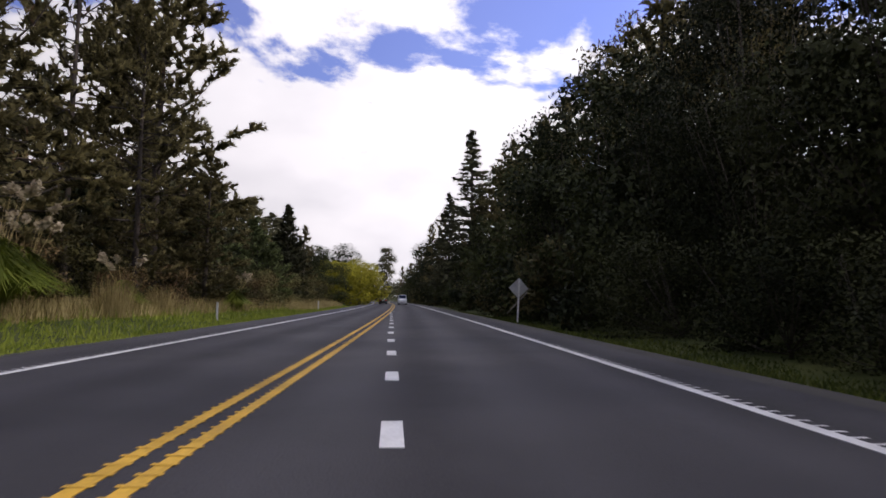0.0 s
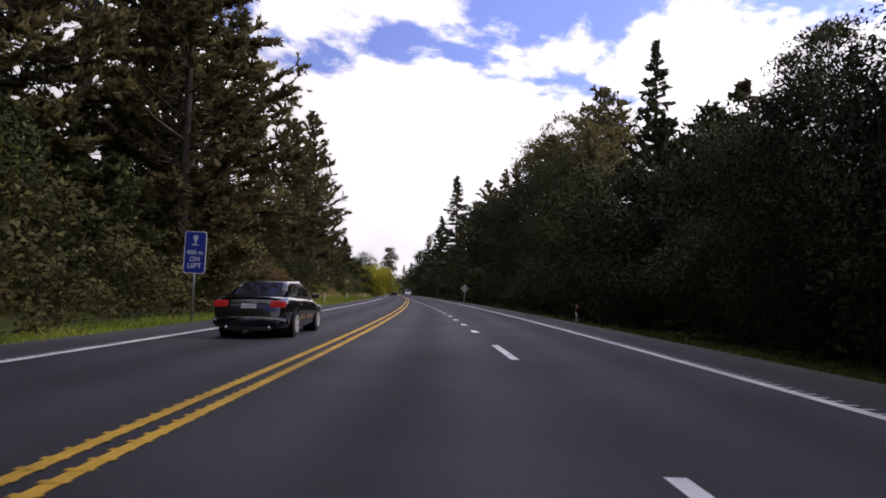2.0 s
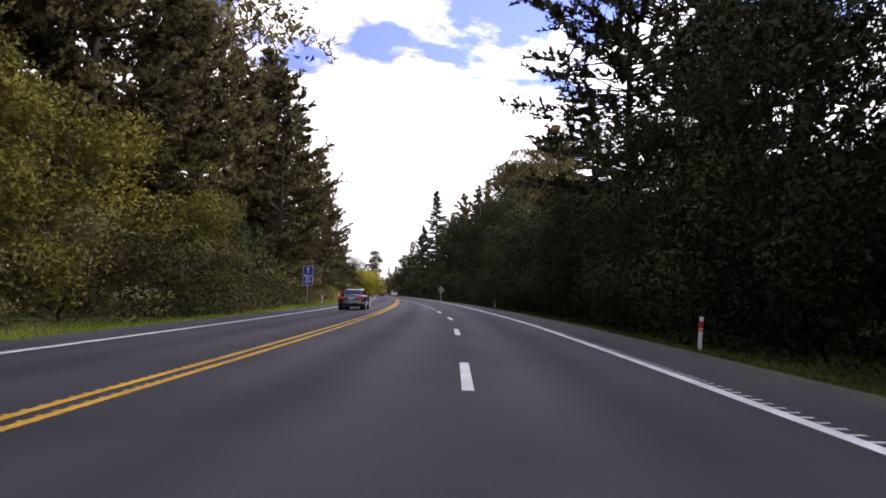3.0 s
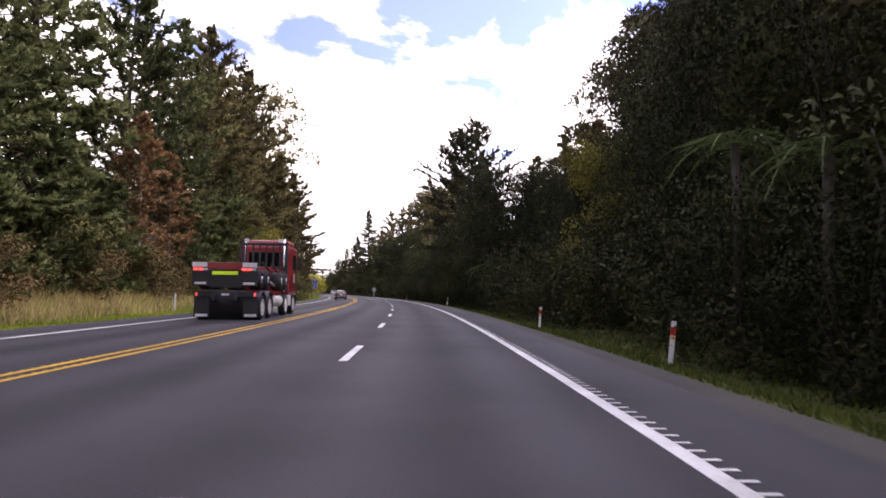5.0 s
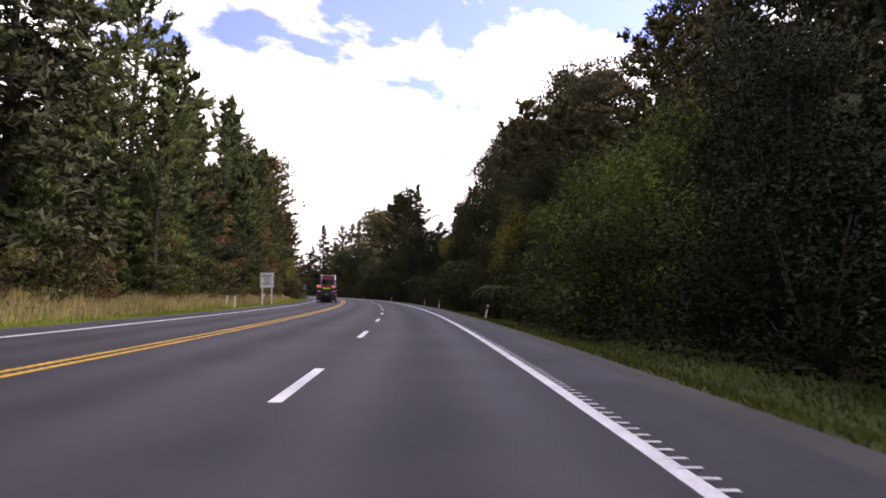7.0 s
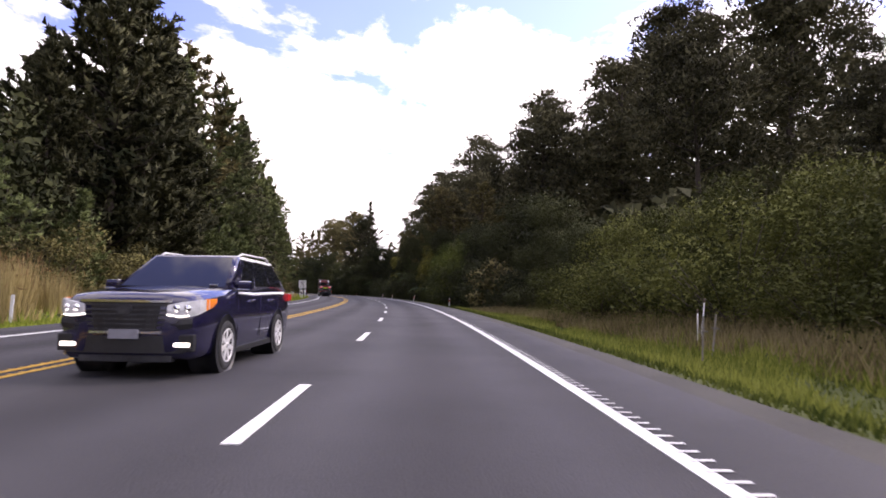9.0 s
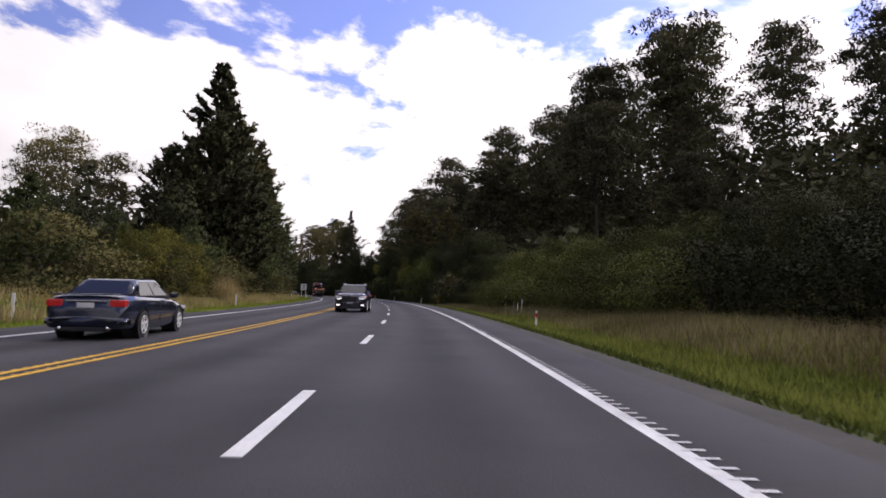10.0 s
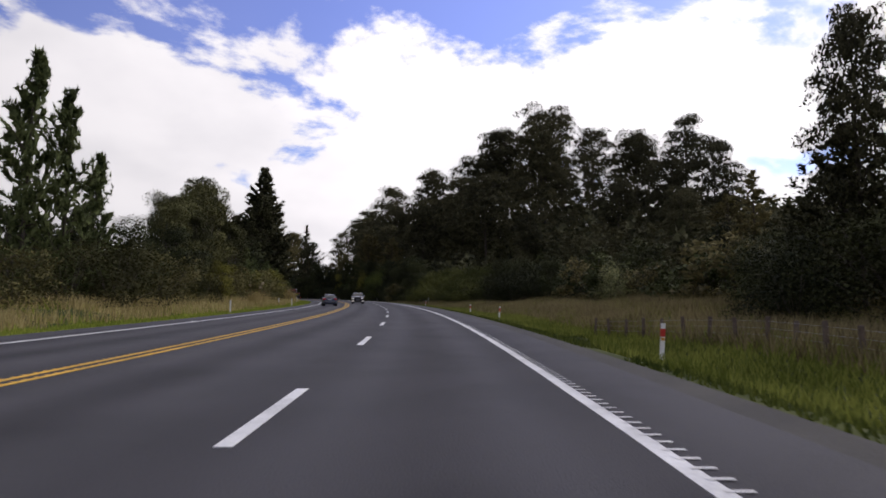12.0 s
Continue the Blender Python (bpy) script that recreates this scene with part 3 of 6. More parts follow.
def broad_meshes(high, wide, lobes, leaves, mat, wood=BARK, leaf=0.42, low=0.3):
    """Broadleaf tree: forked limbs that carry uneven clusters of leaves."""
    slim = 0.4 if lobes > 25 else 0.8
    fork = np.array([rng.normal() * 0.3, rng.normal() * 0.3, high * low])
    stem = [([(0, 0, 0), fork * 0.55, fork], [high * 0.02, high * 0.016, high * 0.012])]
    limbs, quads, faces_out = [], [], []
    for k in range(lobes):
        az, up = rng.random() * 2 * math.pi, rng.random()
        rad = wide * (0.25 + 0.6 * rng.random()) * math.sqrt(max(0.1, 1 - (up - 0.25) ** 2 * 1.3))
        c0 = np.array([math.cos(az) * rad, math.sin(az) * rad, high * (low * 0.75 + (0.92 - low * 0.75) * up)])
        size = wide * (0.26 + 0.2 * rng.random())
        limbs.append(([fork * (0.6 + 0.4 * up), (fork + c0) / 2 + np.array([0, 0, -0.2]), c0], [high * 0.007 * slim, high * 0.0045 * slim, 0.012]))
        m = leaves // lobes
        d = rng.normal(size=(m, 3))
        d /= np.linalg.norm(d, axis=1)[:, None]
        r = size * (0.45 + 0.6 * rng.random((m, 1)) ** 0.6)
        c = c0 + d * r * np.array([1, 1, 0.8])
        c[:, 2] = np.maximum(c[:, 2], 0.15)
        quads.append(needle_tris(c, leaf, leaf * 1.0, out=d * 0.4))
        faces_out.append(unit(d + 0.5 * unit(c0 - fork) + np.array([0, 0, 0.25])))
    return wood_mesh(stem, limbs, wood), tris_mesh("crown", np.concatenate(quads), mat, np.concatenate(faces_out))


def tris_mesh(name, corners, mat, facing=None):
    """One mesh of loose triangles; corners is n x 3 x 3, facing their soft normals."""
    corners = np.asarray(corners, dtype=np.float32)
    count = len(corners)
    if facing is not None:
        flat = np.cross(corners[:, 1] - corners[:, 0], corners[:, 2] - corners[:, 0])
        flat /= np.linalg.norm(flat, axis=1)[:, None] + 1e-9
        turn = (flat * facing).sum(axis=1) < 0
        corners[turn] = corners[turn][:, ::-1]
        flat[turn] *= -1
        soft = facing + flat * 0.45
        soft /= np.linalg.norm(soft, axis=1)[:, None] + 1e-9
    me = bpy.data.meshes.new(name)
    me.vertices.add(count * 3)
    me.vertices.foreach_set("co", corners.reshape(-1))
    me.loops.add(count * 3)
    me.loops.foreach_set("vertex_index", np.arange(count * 3, dtype=np.int32))
    me.polygons.add(count)
    me.polygons.foreach_set("loop_start", np.arange(0, count * 3, 3, dtype=np.int32))
    me.materials.append(mat)
    me.update(calc_edges=True)
    if facing is not None:
        me.polygons.foreach_set("use_smooth", [True] * count)
        me.normals_split_custom_set_from_vertices(np.repeat(soft, 3, axis=0).tolist())
    return me


def unit(v):
    return v / (np.linalg.norm(v, axis=-1, keepdims=True) + 1e-9)


def needle_tris(*args, **kw):
    """Pointed needle tufts: one half of each kite."""
    return leaf_quads(*args, **kw)[:, :3]


class Kind:
    """Built variants of one kind of plant, stood in the place by copies."""

    def __init__(self, name, label, category, group, sets, nominal):
        self.info, self.nominal, self.count = (name, label, category, group), nominal, 0
        self.protos = list(sets)
        self.made = {}

    def stand(self, s, lat, high, turn=None, fat=1.0, sink=0.15):
        name, label, category, group = self.info
        k = self.count % len(self.protos)
        self.count += 1
        f = high / self.nominal
        turn = rng.random() * 360 if turn is None else turn
        m = Matrix.Translation(spot(s, lat, sink)) @ pose(0, 0, 0, 0, 0, turn)
        if k not in self.made:
            ob = thing(name, label, category, group)
            for me in self.protos[k]:
                tagged(part(me.name.split(".")[0], me, ob), kind="stuff" if me.name.startswith("dead") else "")
            self.made[k] = ob
            ob.matrix_basis = m
        else:
            ob = copy_thing(self.made[k], m)
        ob.scale = (f * fat, f * fat, f)
        return ob


pine = Kind("pine_tree", "tall dark green pine with open ragged limbs", "tree", "roadside pines",
            [pine_meshes(30, 0.06, 5.6, 104, 12, 15, 2.2, PINE, size=0.5), pine_meshes(30, 0.1, 6.0, 96, 13, 15, 3.0, PINE, size=0.5),
             pine_meshes(30, 0.08, 5.4, 104, 12, 15, 1.8, PINE, size=0.5), pine_meshes(30, 0.14, 6.4, 90, 13, 15, 3.5, PINE, size=0.5)], 30)


class Mass:
    """Trees too deep in the woods to tell apart, gathered into one object."""

    def __init__(self, corners, nominal):
        self.corners, self.nominal, self.got = corners, nominal, []

    def stand(self, s, lat, high, fat=1.0):
        f, w = high / self.nominal, rng.random() * 2 * math.pi
        k = self.corners[len(self.got) % len(self.corners)]
        c, d = math.cos(w), math.sin(w)
        turned = np.stack([(k[..., 0] * c - k[..., 1] * d) * f * fat, (k[..., 0] * d + k[..., 1] * c) * f * fat, k[..., 2] * f], axis=-1)
        self.got.append(turned + np.array(spot(s, lat, 0.3)))

    def build(self, name, label, mat):
        return tagged(new(name, tris_mesh(name, np.concatenate(self.got), mat)), label, "woods", kind="stuff")


def deep_pine(high, reach, limbs, tufts):
    """Corner points of one rough pine: a thin stem and ragged whorls of tufts."""
    out = [np.array([[[-0.3, 0, 0], [0.3, 0, 0], [0, 0, high]], [[0, -0.3, 0], [0, 0.3, 0], [0, 0, high]]], dtype=float)]
    for k in range(limbs):
        u, az = (k + rng.random()) / limbs, rng.random() * 2 * math.pi
        long = reach * ((1 - u ** 3.5) * (0.55 + 0.45 * min(1, u * 5)) + 0.06) * (0.6 + 0.6 * rng.random())
        v = 0.25 + 0.75 * np.sqrt(rng.random((tufts, 1)))
        c = np.array([0, 0, high * (0.1 + 0.88 * u)]) + v * np.array([math.cos(az), math.sin(az), 0.1 + 0.4 * u]) * long
        c = c + rng.normal(size=(tufts, 3)) * np.array([0.16, 0.16, 0.1]) * (long * 0.6 + 1.5)
        out.append(needle_tris(c, 1.15, 0.95))
    return np.concatenate(out)


back_pine = Mass([deep_pine(30, 6.0, 42, 36), deep_pine(30, 6.4, 40, 37)], 30)
fine_pine = Kind("pine_tree", "tall olive-brown pine with dead lower limbs", "tree", "roadside pines",
                 [pine_meshes(30, 0.08, 5.6, 130, 15, 26, 2.2, PINE, size=0.34, dead=26), pine_meshes(30, 0.12, 6.0, 122, 16, 26, 3.0, PINE, size=0.34, dead=30),
                  pine_meshes(30, 0.06, 5.6, 132, 15, 26, 1.9, PINE, size=0.34, dead=24)], 30)
sage_pine = Kind("pine_tree", "soft sage-green pine with fine upturned shoots", "tree", "roadside pines",
                 [pine_meshes(26, 0.05, 5.0, 128, 15, 25, 2.0, SAGE, size=0.31, dead=8), pine_meshes(26, 0.08, 5.4, 118, 16, 25, 2.6, SAGE, size=0.31, dead=10),
                  pine_meshes(26, 0.04, 4.6, 130, 14, 25, 1.6, SAGE, size=0.31, dead=6)], 26)
tall_pine = Kind("pine_tree", "high-crowned old pine with a bare trunk", "tree", "roadside pines",
                 [umbrella_meshes(30, 5.6, 18, 60, PINE, 0.45), umbrella_meshes(30, 5.2, 16, 60, PINE, 0.5)], 30)
old_pine = Kind("pine_tree", "broad round-topped old pine on the hillside", "tree", "hillside pines",
                [umbrella_meshes(30, 6.4, 26, 115, HILL_PINE, 0.3), umbrella_meshes(30, 6.9, 24, 120, HILL_PINE, 0.36), umbrella_meshes(30, 5.8, 28, 110, HILL_PINE, 0.25)], 30)
dark_pine = Kind("pine_tree", "dense dark pine branched down to the ground", "tree", "roadside pines",
                 [pine_meshes(28, 0.02, 6.6, 190, 15, 13, 2.6, SPIRE, size=0.46, lift=0.45), pine_meshes(28, 0.03, 6.2, 180, 15, 13, 3.2, SPIRE, size=0.46, lift=0.45)], 28)
near_pine = Kind("pine_tree", "dense dark pine overhanging the verge", "tree", "roadside pines",
                 [pine_meshes(26, 0.27, 6.4, 100, 17, 18, 2.8, SPIRE, size=0.3, core=3)], 26)
big_pine = Kind("pine_tree", "massive dark pine with a spiky leader and dense skirts", "tree", "roadside pines",
                [pine_meshes(28, 0.02, 5.6, 230, 17, 15, 1.25, SPIRE, size=0.46, lift=0.6), pine_meshes(28, 0.02, 6.4, 220, 17, 15, 1.7, SPIRE, size=0.46, lift=0.6)], 28)
fir = Kind("fir_tree", "narrow dark fir with a pointed top", "tree", "roadside firs",
           [spire_meshes(24, 4.8, 190, 84, SPIRE), spire_meshes(24, 4.2, 190, 78, SPIRE)], 24)
broad = Kind("broadleaf_tree", "dense dark green broadleaf tree in leaf", "tree", "roadside broadleaf trees",
             [broad_meshes(14, 5.4, 26, 11000, LEAF, low=0.2, leaf=0.29), broad_meshes(14, 4.8, 24, 10500, LEAF, low=0.15, leaf=0.28),
              broad_meshes(14, 5.8, 28, 11500, LEAF, low=0.25, leaf=0.29)], 14)
near_broad = Kind("broadleaf_tree", "dense small-leaved dark native tree", "tree", "roadside broadleaf trees",
                  [broad_meshes(14, 5.2, 44, 38000, NATIVE_LEAF, low=0.12, leaf=0.165), broad_meshes(14, 5.6, 48, 39000, NATIVE_LEAF, low=0.16, leaf=0.17)], 14)
thicket = Kind("broadleaf_tree", "shaded dark broadleaf tree behind the forest edge", "tree", "inner broadleaf trees",
               [broad_meshes(14, 5.4, 20, 2500, NATIVE_LEAF, low=0.2, leaf=0.5), broad_meshes(14, 5.0, 18, 2400, NATIVE_LEAF, low=0.15, leaf=0.5)], 14)
golden = Kind("broadleaf_tree", "yellow-green leafy tree catching the light", "tree", "light green trees",
              [broad_meshes(10, 4.2, 30, 15000, GOLD_LEAF, low=0.12, leaf=0.17), broad_meshes(10, 3.8, 28, 14000, GOLD_LEAF, low=0.12, leaf=0.17)], 10)
brown = Kind("dead_pine", "dying pine with rust-brown needles and grey limbs", "tree", "dying pines",
             [pine_meshes(18, 0.16, 3.4, 80, 10, 11, 2.0, DEAD_NEEDLES, PALE_BARK, size=0.34, lift=-0.1, dead=16)], 18)
bush = Kind("bush", "dense dark green scrub bush at the forest edge", "bush", "scrub bushes",
            [broad_meshes(4, 2.6, 10, 1150, LEAF, low=0.1, leaf=0.3), broad_meshes(4, 2.9, 11, 1200, LEAF, low=0.08, leaf=0.3),
             broad_meshes(4, 2.4, 9, 1100, PINE, low=0.1, leaf=0.32)], 4)
near_bush = Kind("bush", "dense fine-leaved scrub bush beside the verge", "bush", "scrub bushes",
                 [broad_meshes(4, 2.6, 20, 6200, NATIVE_LEAF, low=0.1, leaf=0.115), broad_meshes(4, 2.9, 22, 6400, NATIVE_LEAF, low=0.08, leaf=0.115),
                  broad_meshes(4, 2.4, 18, 6000, NATIVE_LEAF, low=0.1, leaf=0.115)], 4)
scrub = Kind("bush", "olive-brown scrub bush in the light at the forest edge", "bush", "scrub bushes",
             [broad_meshes(4, 2.6, 15, 2700, SCRUB_LEAF, low=0.1, leaf=0.16), broad_meshes(4, 2.9, 16, 2800, SCRUB_LEAF, low=0.08, leaf=0.16)], 4)
rusty = Kind("bush", "rusty brown dry scrub bush beside the verge", "bush", "scrub bushes",
             [broad_meshes(3, 1.9, 13, 2600, RUST_SCRUB, low=0.06, leaf=0.13)], 3)
wattle = Kind("broadleaf_tree", "tall feathery olive wattle in a dense clump", "tree", "wattle clump",
              [broad_meshes(13, 3.4, 46, 15000, WATTLE_LEAF, low=0.12, leaf=0.2), broad_meshes(13, 3.0, 42, 14000, WATTLE_LEAF, low=0.16, leaf=0.2)], 13)
lime = Kind("broadleaf_tree", "leafy lime-green young tree at the forest edge", "tree", "light green trees",
            [broad_meshes(10, 4.2, 34, 16000, LIME_LEAF, low=0.1, leaf=0.16)], 10)
olive = Kind("broadleaf_tree", "low olive-green leafy tree at the edge of the clearing", "tree", "light green trees",
             [broad_meshes(6, 3.0, 30, 13000, OLIVE_LEAF, low=0.08, leaf=0.13), broad_meshes(6, 2.7, 28, 12000, OLIVE_LEAF, low=0.08, leaf=0.13)], 6)
olive_bush = Kind("bush", "olive-green leafy bush at the edge of the clearing", "bush", "scrub bushes",
                  [broad_meshes(4, 2.6, 20, 6400, OLIVE_LEAF, low=0.08, leaf=0.11)], 4)
sage_bush = Kind("bush", "rounded pale green feathery bush in the dry grass", "bush", "scrub bushes",
                 [broad_meshes(4, 2.5, 26, 5200, PALE_LEAF, low=0.05, leaf=0.13)], 4)
willow = Kind("broadleaf_tree", "yellow willow coloured as if sunlit at the far end of the straight", "tree", "light green trees",
              [broad_meshes(10, 4.4, 20, 5000, WILLOW_LEAF, PALE_BARK, low=0.1, leaf=0.4)], 10)
young_pine = Kind("pine_tree", "bushy young pine green down to the ground", "tree", "young pines",
                  [pine_meshes(12, 0.02, 3.6, 84, 10, 13, 1.5, YOUNG_NEEDLES, size=0.34, lift=0.5), pine_meshes(12, 0.03, 3.2, 88, 10, 13, 1.3, YOUNG_NEEDLES, size=0.34, lift=0.5)], 12)

# ---- the forest on the left of the view ----
# far end of the straight
willow.stand(-126, -8.6, 10.5, fat=1.3)
willow.stand(-136, -7.4, 10.5, fat=1.35)
willow.stand(-131, -10.5, 11, fat=1.2)
willow.stand(-149, -7.6, 9)
golden.stand(-158, -9.5, 11, fat=1.2)
golden.stand(-170, -10.5, 12)
broad.stand(-119, -10.3, 8)
broad.stand(-106, -12.8, 10)
pine.stand(-97, -13.9, 12)
big_pine.stand(-80, -13.5, 12.6, fat=1.15)
broad.stand(-156, -13, 14.5)
young_pine.stand(-66, -12.5, 6.5, fat=1.2)
pine.stand(-81, -18.2, 12.5)
broad.stand(-90, -21.3, 10)
broad.stand(-72, -14.4, 7)
old_pine.stand(-384, 10, 33, fat=0.8)
pine.stand(-310, 13, 18)
# tall pines by the opening grass verge
fine_pine.stand(-46, -17, 31, fat=1.06)
pine.stand(-39, -19.5, 27, fat=0.85)
fine_pine.stand(-33, -12.6, 17, fat=0.9)
fine_pine.stand(-43, -12.2, 11, fat=1.3)
fine_pine.stand(-26, -16, 24)
fine_pine.stand(-14, -11.6, 18, fat=1.0)
pine.stand(-18, -18, 16, fat=0.85)
fine_pine.stand(-9, -15.5, 13)
pine.stand(-4, -19, 10)
fine_pine.stand(3, -15, 9)
fine_pine.stand(10, -15, 29)
fine_pine.stand(18, -13.5, 27)
fine_pine.stand(26, -10.8, 22, fat=1.25)
fine_pine.stand(33, -16, 25)
tall_pine.stand(23, -18, 38)
fine_pine.stand(29, -19.5, 27, fat=1.1)
fine_pine.stand(21, -16.5, 25, fat=1.05)
pine.stand(9, -20, 30)
fine_pine.stand(43, -16.5, 27)
fine_pine.stand(37.5, -17, 23)
fine_pine.stand(53, -19, 27)
fine_pine.stand(50, -16, 31)
pine.stand(60, -18, 28)
golden.stand(47.5, -13, 9.8, fat=1.25)
golden.stand(41.5, -12.4, 7.6, fat=1.15)
golden.stand(57, -13, 9.8, fat=1.2)
golden.stand(64, -12.4, 9.4, fat=1.1)
golden.stand(70, -13.5, 10)
fine_pine.stand(55, -17.5, 26)
fine_pine.stand(65, -16.5, 27)
pine.stand(45, -20, 24)
broad.stand(40, -11.5, 6)
fine_pine.stand(72, -15.5, 28)
pine.stand(75, -19, 25)
sage_pine.stand(83, -14.5, 24)
sage_pine.stand(89, -16.5, 25)
brown.stand(95, -12.8, 12.5)
brown.stand(90, -12.6, 11)
sage_pine.stand(101, -16.5, 28)
sage_pine.stand(108, -15, 22)
sage_pine.stand(114, -15.5, 25)
brown.stand(122, -13.5, 11)
brown.stand(126, -14.5, 13)
pine.stand(121, -18, 23)
sage_pine.stand(128, -16, 21)
sage_pine.stand(134, -15.5, 24.5)
sage_pine.stand(143, -16, 26)
broad.stand(131, -13, 8)
broad.stand(139, -12.8, 7)
golden.stand(146, -13, 6.5)
sage_pine.stand(151, -16.5, 26)
fir.stand(160, -15.5, 26, fat=1.2)
sage_pine.stand(166, -17, 24)
sage_pine.stand(174, -16, 25.5)
pine.stand(182, -18, 27)
sage_pine.stand(188, -16, 24)
big_pine.stand(205, -16, 28, fat=0.95)
big_pine.stand(196, -15.5, 23, fat=1.15)
big_pine.stand(200, -18, 22, fat=1.25)
big_pine.stand(210, -18, 16.6, fat=1.05)
pine.stand(213, -19, 11)
big_pine.stand(202, -15, 19, fat=1.2)
dark_pine.stand(192, -18, 21, fat=1.2)
dark_pine.stand(205, -21.5, 17.5, fat=1.0)
tall_pine.stand(199, -30, 17)
tall_pine.stand(206, -33, 17.5)
tall_pine.stand(214, -31, 15)
broad.stand(226, -13.5, 5.5)
broad.stand(232, -13.2, 5.0)
broad.stand(236, -15.5, 6.5)
broad.stand(245, -15, 6)
for s, lat, high in ((274, -17, 10.9), (271, -17.5, 12), (268.3, -16.6, 14), (265.2, -17.2, 15.1), (262.3, -17.6, 13.6), (263.3, -14.2, 10), (268.5, -20.5, 12.5), (277.5, -15, 9.6), (281.5, -16, 9.8)):
    wattle.stand(s, lat, high)
broad.stand(284, -14.5, 7)
broad.stand(279, -17, 9)
broad.stand(290, -16, 7)
young_pine.stand(306, -16, 14.3, fat=0.62)
young_pine.stand(304, -14.8, 12.8, fat=0.58)
young_pine.stand(300, -15, 9.8, fat=0.65)

near_bush.stand(0.6, -9.9, 4.6, fat=1.15)
young_pine.stand(31, -11.8, 6.4, fat=1.2)
for s, lat, high in ((260, -12, 4.2), (240, -12.3, 4.8), (231, -11.9, 5.0), (235.5, -12.2, 5.4), (278, -12.2, 4.2)):
    golden.stand(s, lat, high)
sage_pine.stand(76, -11.6, 13)
sage_pine.stand(118, -11.6, 16)
sage_pine.stand(150, -11.4, 15)
for s, lat, high in ((-38, -12.6, 2.6), (-31, -12.2, 2.2), (-24, -13.2, 3.0), (-12, -11.6, 2.4), (-6, -10.8, 1.8), (4, -10.6, 2.3), (9, -10.2, 2.8), (13, -10.5, 3.2), (-56, -12, 2.6), (-62, -12.4, 3.0),
                     (88, -11.2, 2.6), (96, -11.4, 3.4), (103, -11.2, 2.8), (112, -11.4, 3.2), (128, -11.5, 2.6), (160, -11.3, 2.8), (176, -11.4, 2.4)):
    rusty.stand(s, lat, high)
# young growth between the tall pines
for s, lat, high in ((77, -12.4, 6), (86, -13, 8), (99, -12.6, 7), (104, -13.4, 9), (111, -12.8, 8), (117, -13.2, 10), (124, -12.4, 6), (135, -13.2, 8), (141, -12.6, 7), (148, -13.4, 9), (155, -12.8, 8),
                     (162, -13, 7), (170, -13.2, 9), (178, -12.8, 8), (186, -13, 9), (193, -12.8, 7), (216, -13, 6), (222, -14, 7), (239, -13.2, 5), (250, -13.4, 6), (261, -13, 6.5), (36, -13, 7), (30, -14, 8), (-50, -14, 8), (-66, -14, 9)):
    young_pine.stand(s, lat, high, fat=1.15)

# ---- the forest on the right of the view ----
fir.stand(-125.5, 16, 36.5, fat=1.35)
fir.stand(-147, 13.5, 27, fat=1.3)
pine.stand(-158, 14, 24)
broad.stand(-170, 12, 18)
pine.stand(-184, 13, 24)
broad.stand(-200, 12.5, 18)
pine.stand(-222, 13, 20.5)
broad.stand(-237, 13, 17)
pine.stand(-265, 13, 17)
pine.stand(-138, 28, 37)
old_pine.stand(-110, 40, 41)
old_pine.stand(-80, 46, 41)
pine.stand(-100, 29, 34)
pine.stand(-62, 28, 32)
pine.stand(-119, 21, 27)
pine.stand(-110, 16, 20)
pine.stand(-116, 28.7, 36)
pine.stand(-104, 19.6, 25)
pine.stand(-91, 17.8, 22)
broad.stand(-138, 17.1, 15)
broad.stand(-97, 14.2, 15)
tall_pine.stand(-82, 34.4, 38)
pine.stand(-77, 19.2, 24)
pine.stand(-66, 16.9, 21)
pine.stand(-60, 37.8, 40)
tall_pine.stand(-56, 33, 34)
broad.stand(-61, 14.8, 18.5)
broad.stand(-52, 15, 18)
broad.stand(-44, 16.5, 17.5)
broad.stand(-36, 17, 17.5)
near_broad.stand(-27, 17.2, 19, fat=0.75)
near_broad.stand(-18, 17.2, 17.5, fat=0.75)
near_broad.stand(-10, 17.5, 18, fat=0.75)
pine.stand(-3, 18, 18.5)
fir.stand(-44, 42, 43, fat=1.05)
old_pine.stand(-24, 57, 36, fat=0.75)
broad.stand(9, 18, 12.5)
dark_pine.stand(13, 18.8, 14.5, fat=1.1)
dark_pine.stand(19, 19.8, 13.5, fat=1.1)
broad.stand(4, 15.5, 13.8)
broad.stand(13, 15, 8.5)
broad.stand(21, 14.5, 10)
broad.stand(22, 18.5, 11.8)
broad.stand(27.5, 18, 11.5)
broad.stand(28, 14.5, 9)
near_broad.stand(35, 14, 8.5)
near_broad.stand(40, 13.2, 9.0, fat=0.9)
broad.stand(43.5, 12.8, 8.0, fat=0.8)
near_pine.stand(47.2, 15, 26, turn=40)
near_pine.stand(50, 17, 26.5, turn=200)
dark_pine.stand(53, 17.5, 17)
dark_pine.stand(61, 17, 14)
near_broad.stand(47, 13.5, 9)
near_broad.stand(55, 13.5, 11)
near_broad.stand(64, 14.5, 13)
near_broad.stand(72, 15.5, 16)
pine.stand(74, 19, 16)
near_broad.stand(82, 17, 13, fat=0.64)
near_broad.stand(91, 17, 12, fat=0.64)
near_broad.stand(99, 17, 11.5, fat=0.64)
near_broad.stand(107, 17, 12.6, fat=0.64)
near_broad.stand(114, 16.9, 14.5, fat=0.64)
sage_pine.stand(120, 15, 9.5, fat=0.95)
near_broad.stand(121, 16.9, 17, fat=0.64)
pine.stand(118, 21.5, 24)
pine.stand(128, 20, 23, fat=1.05)
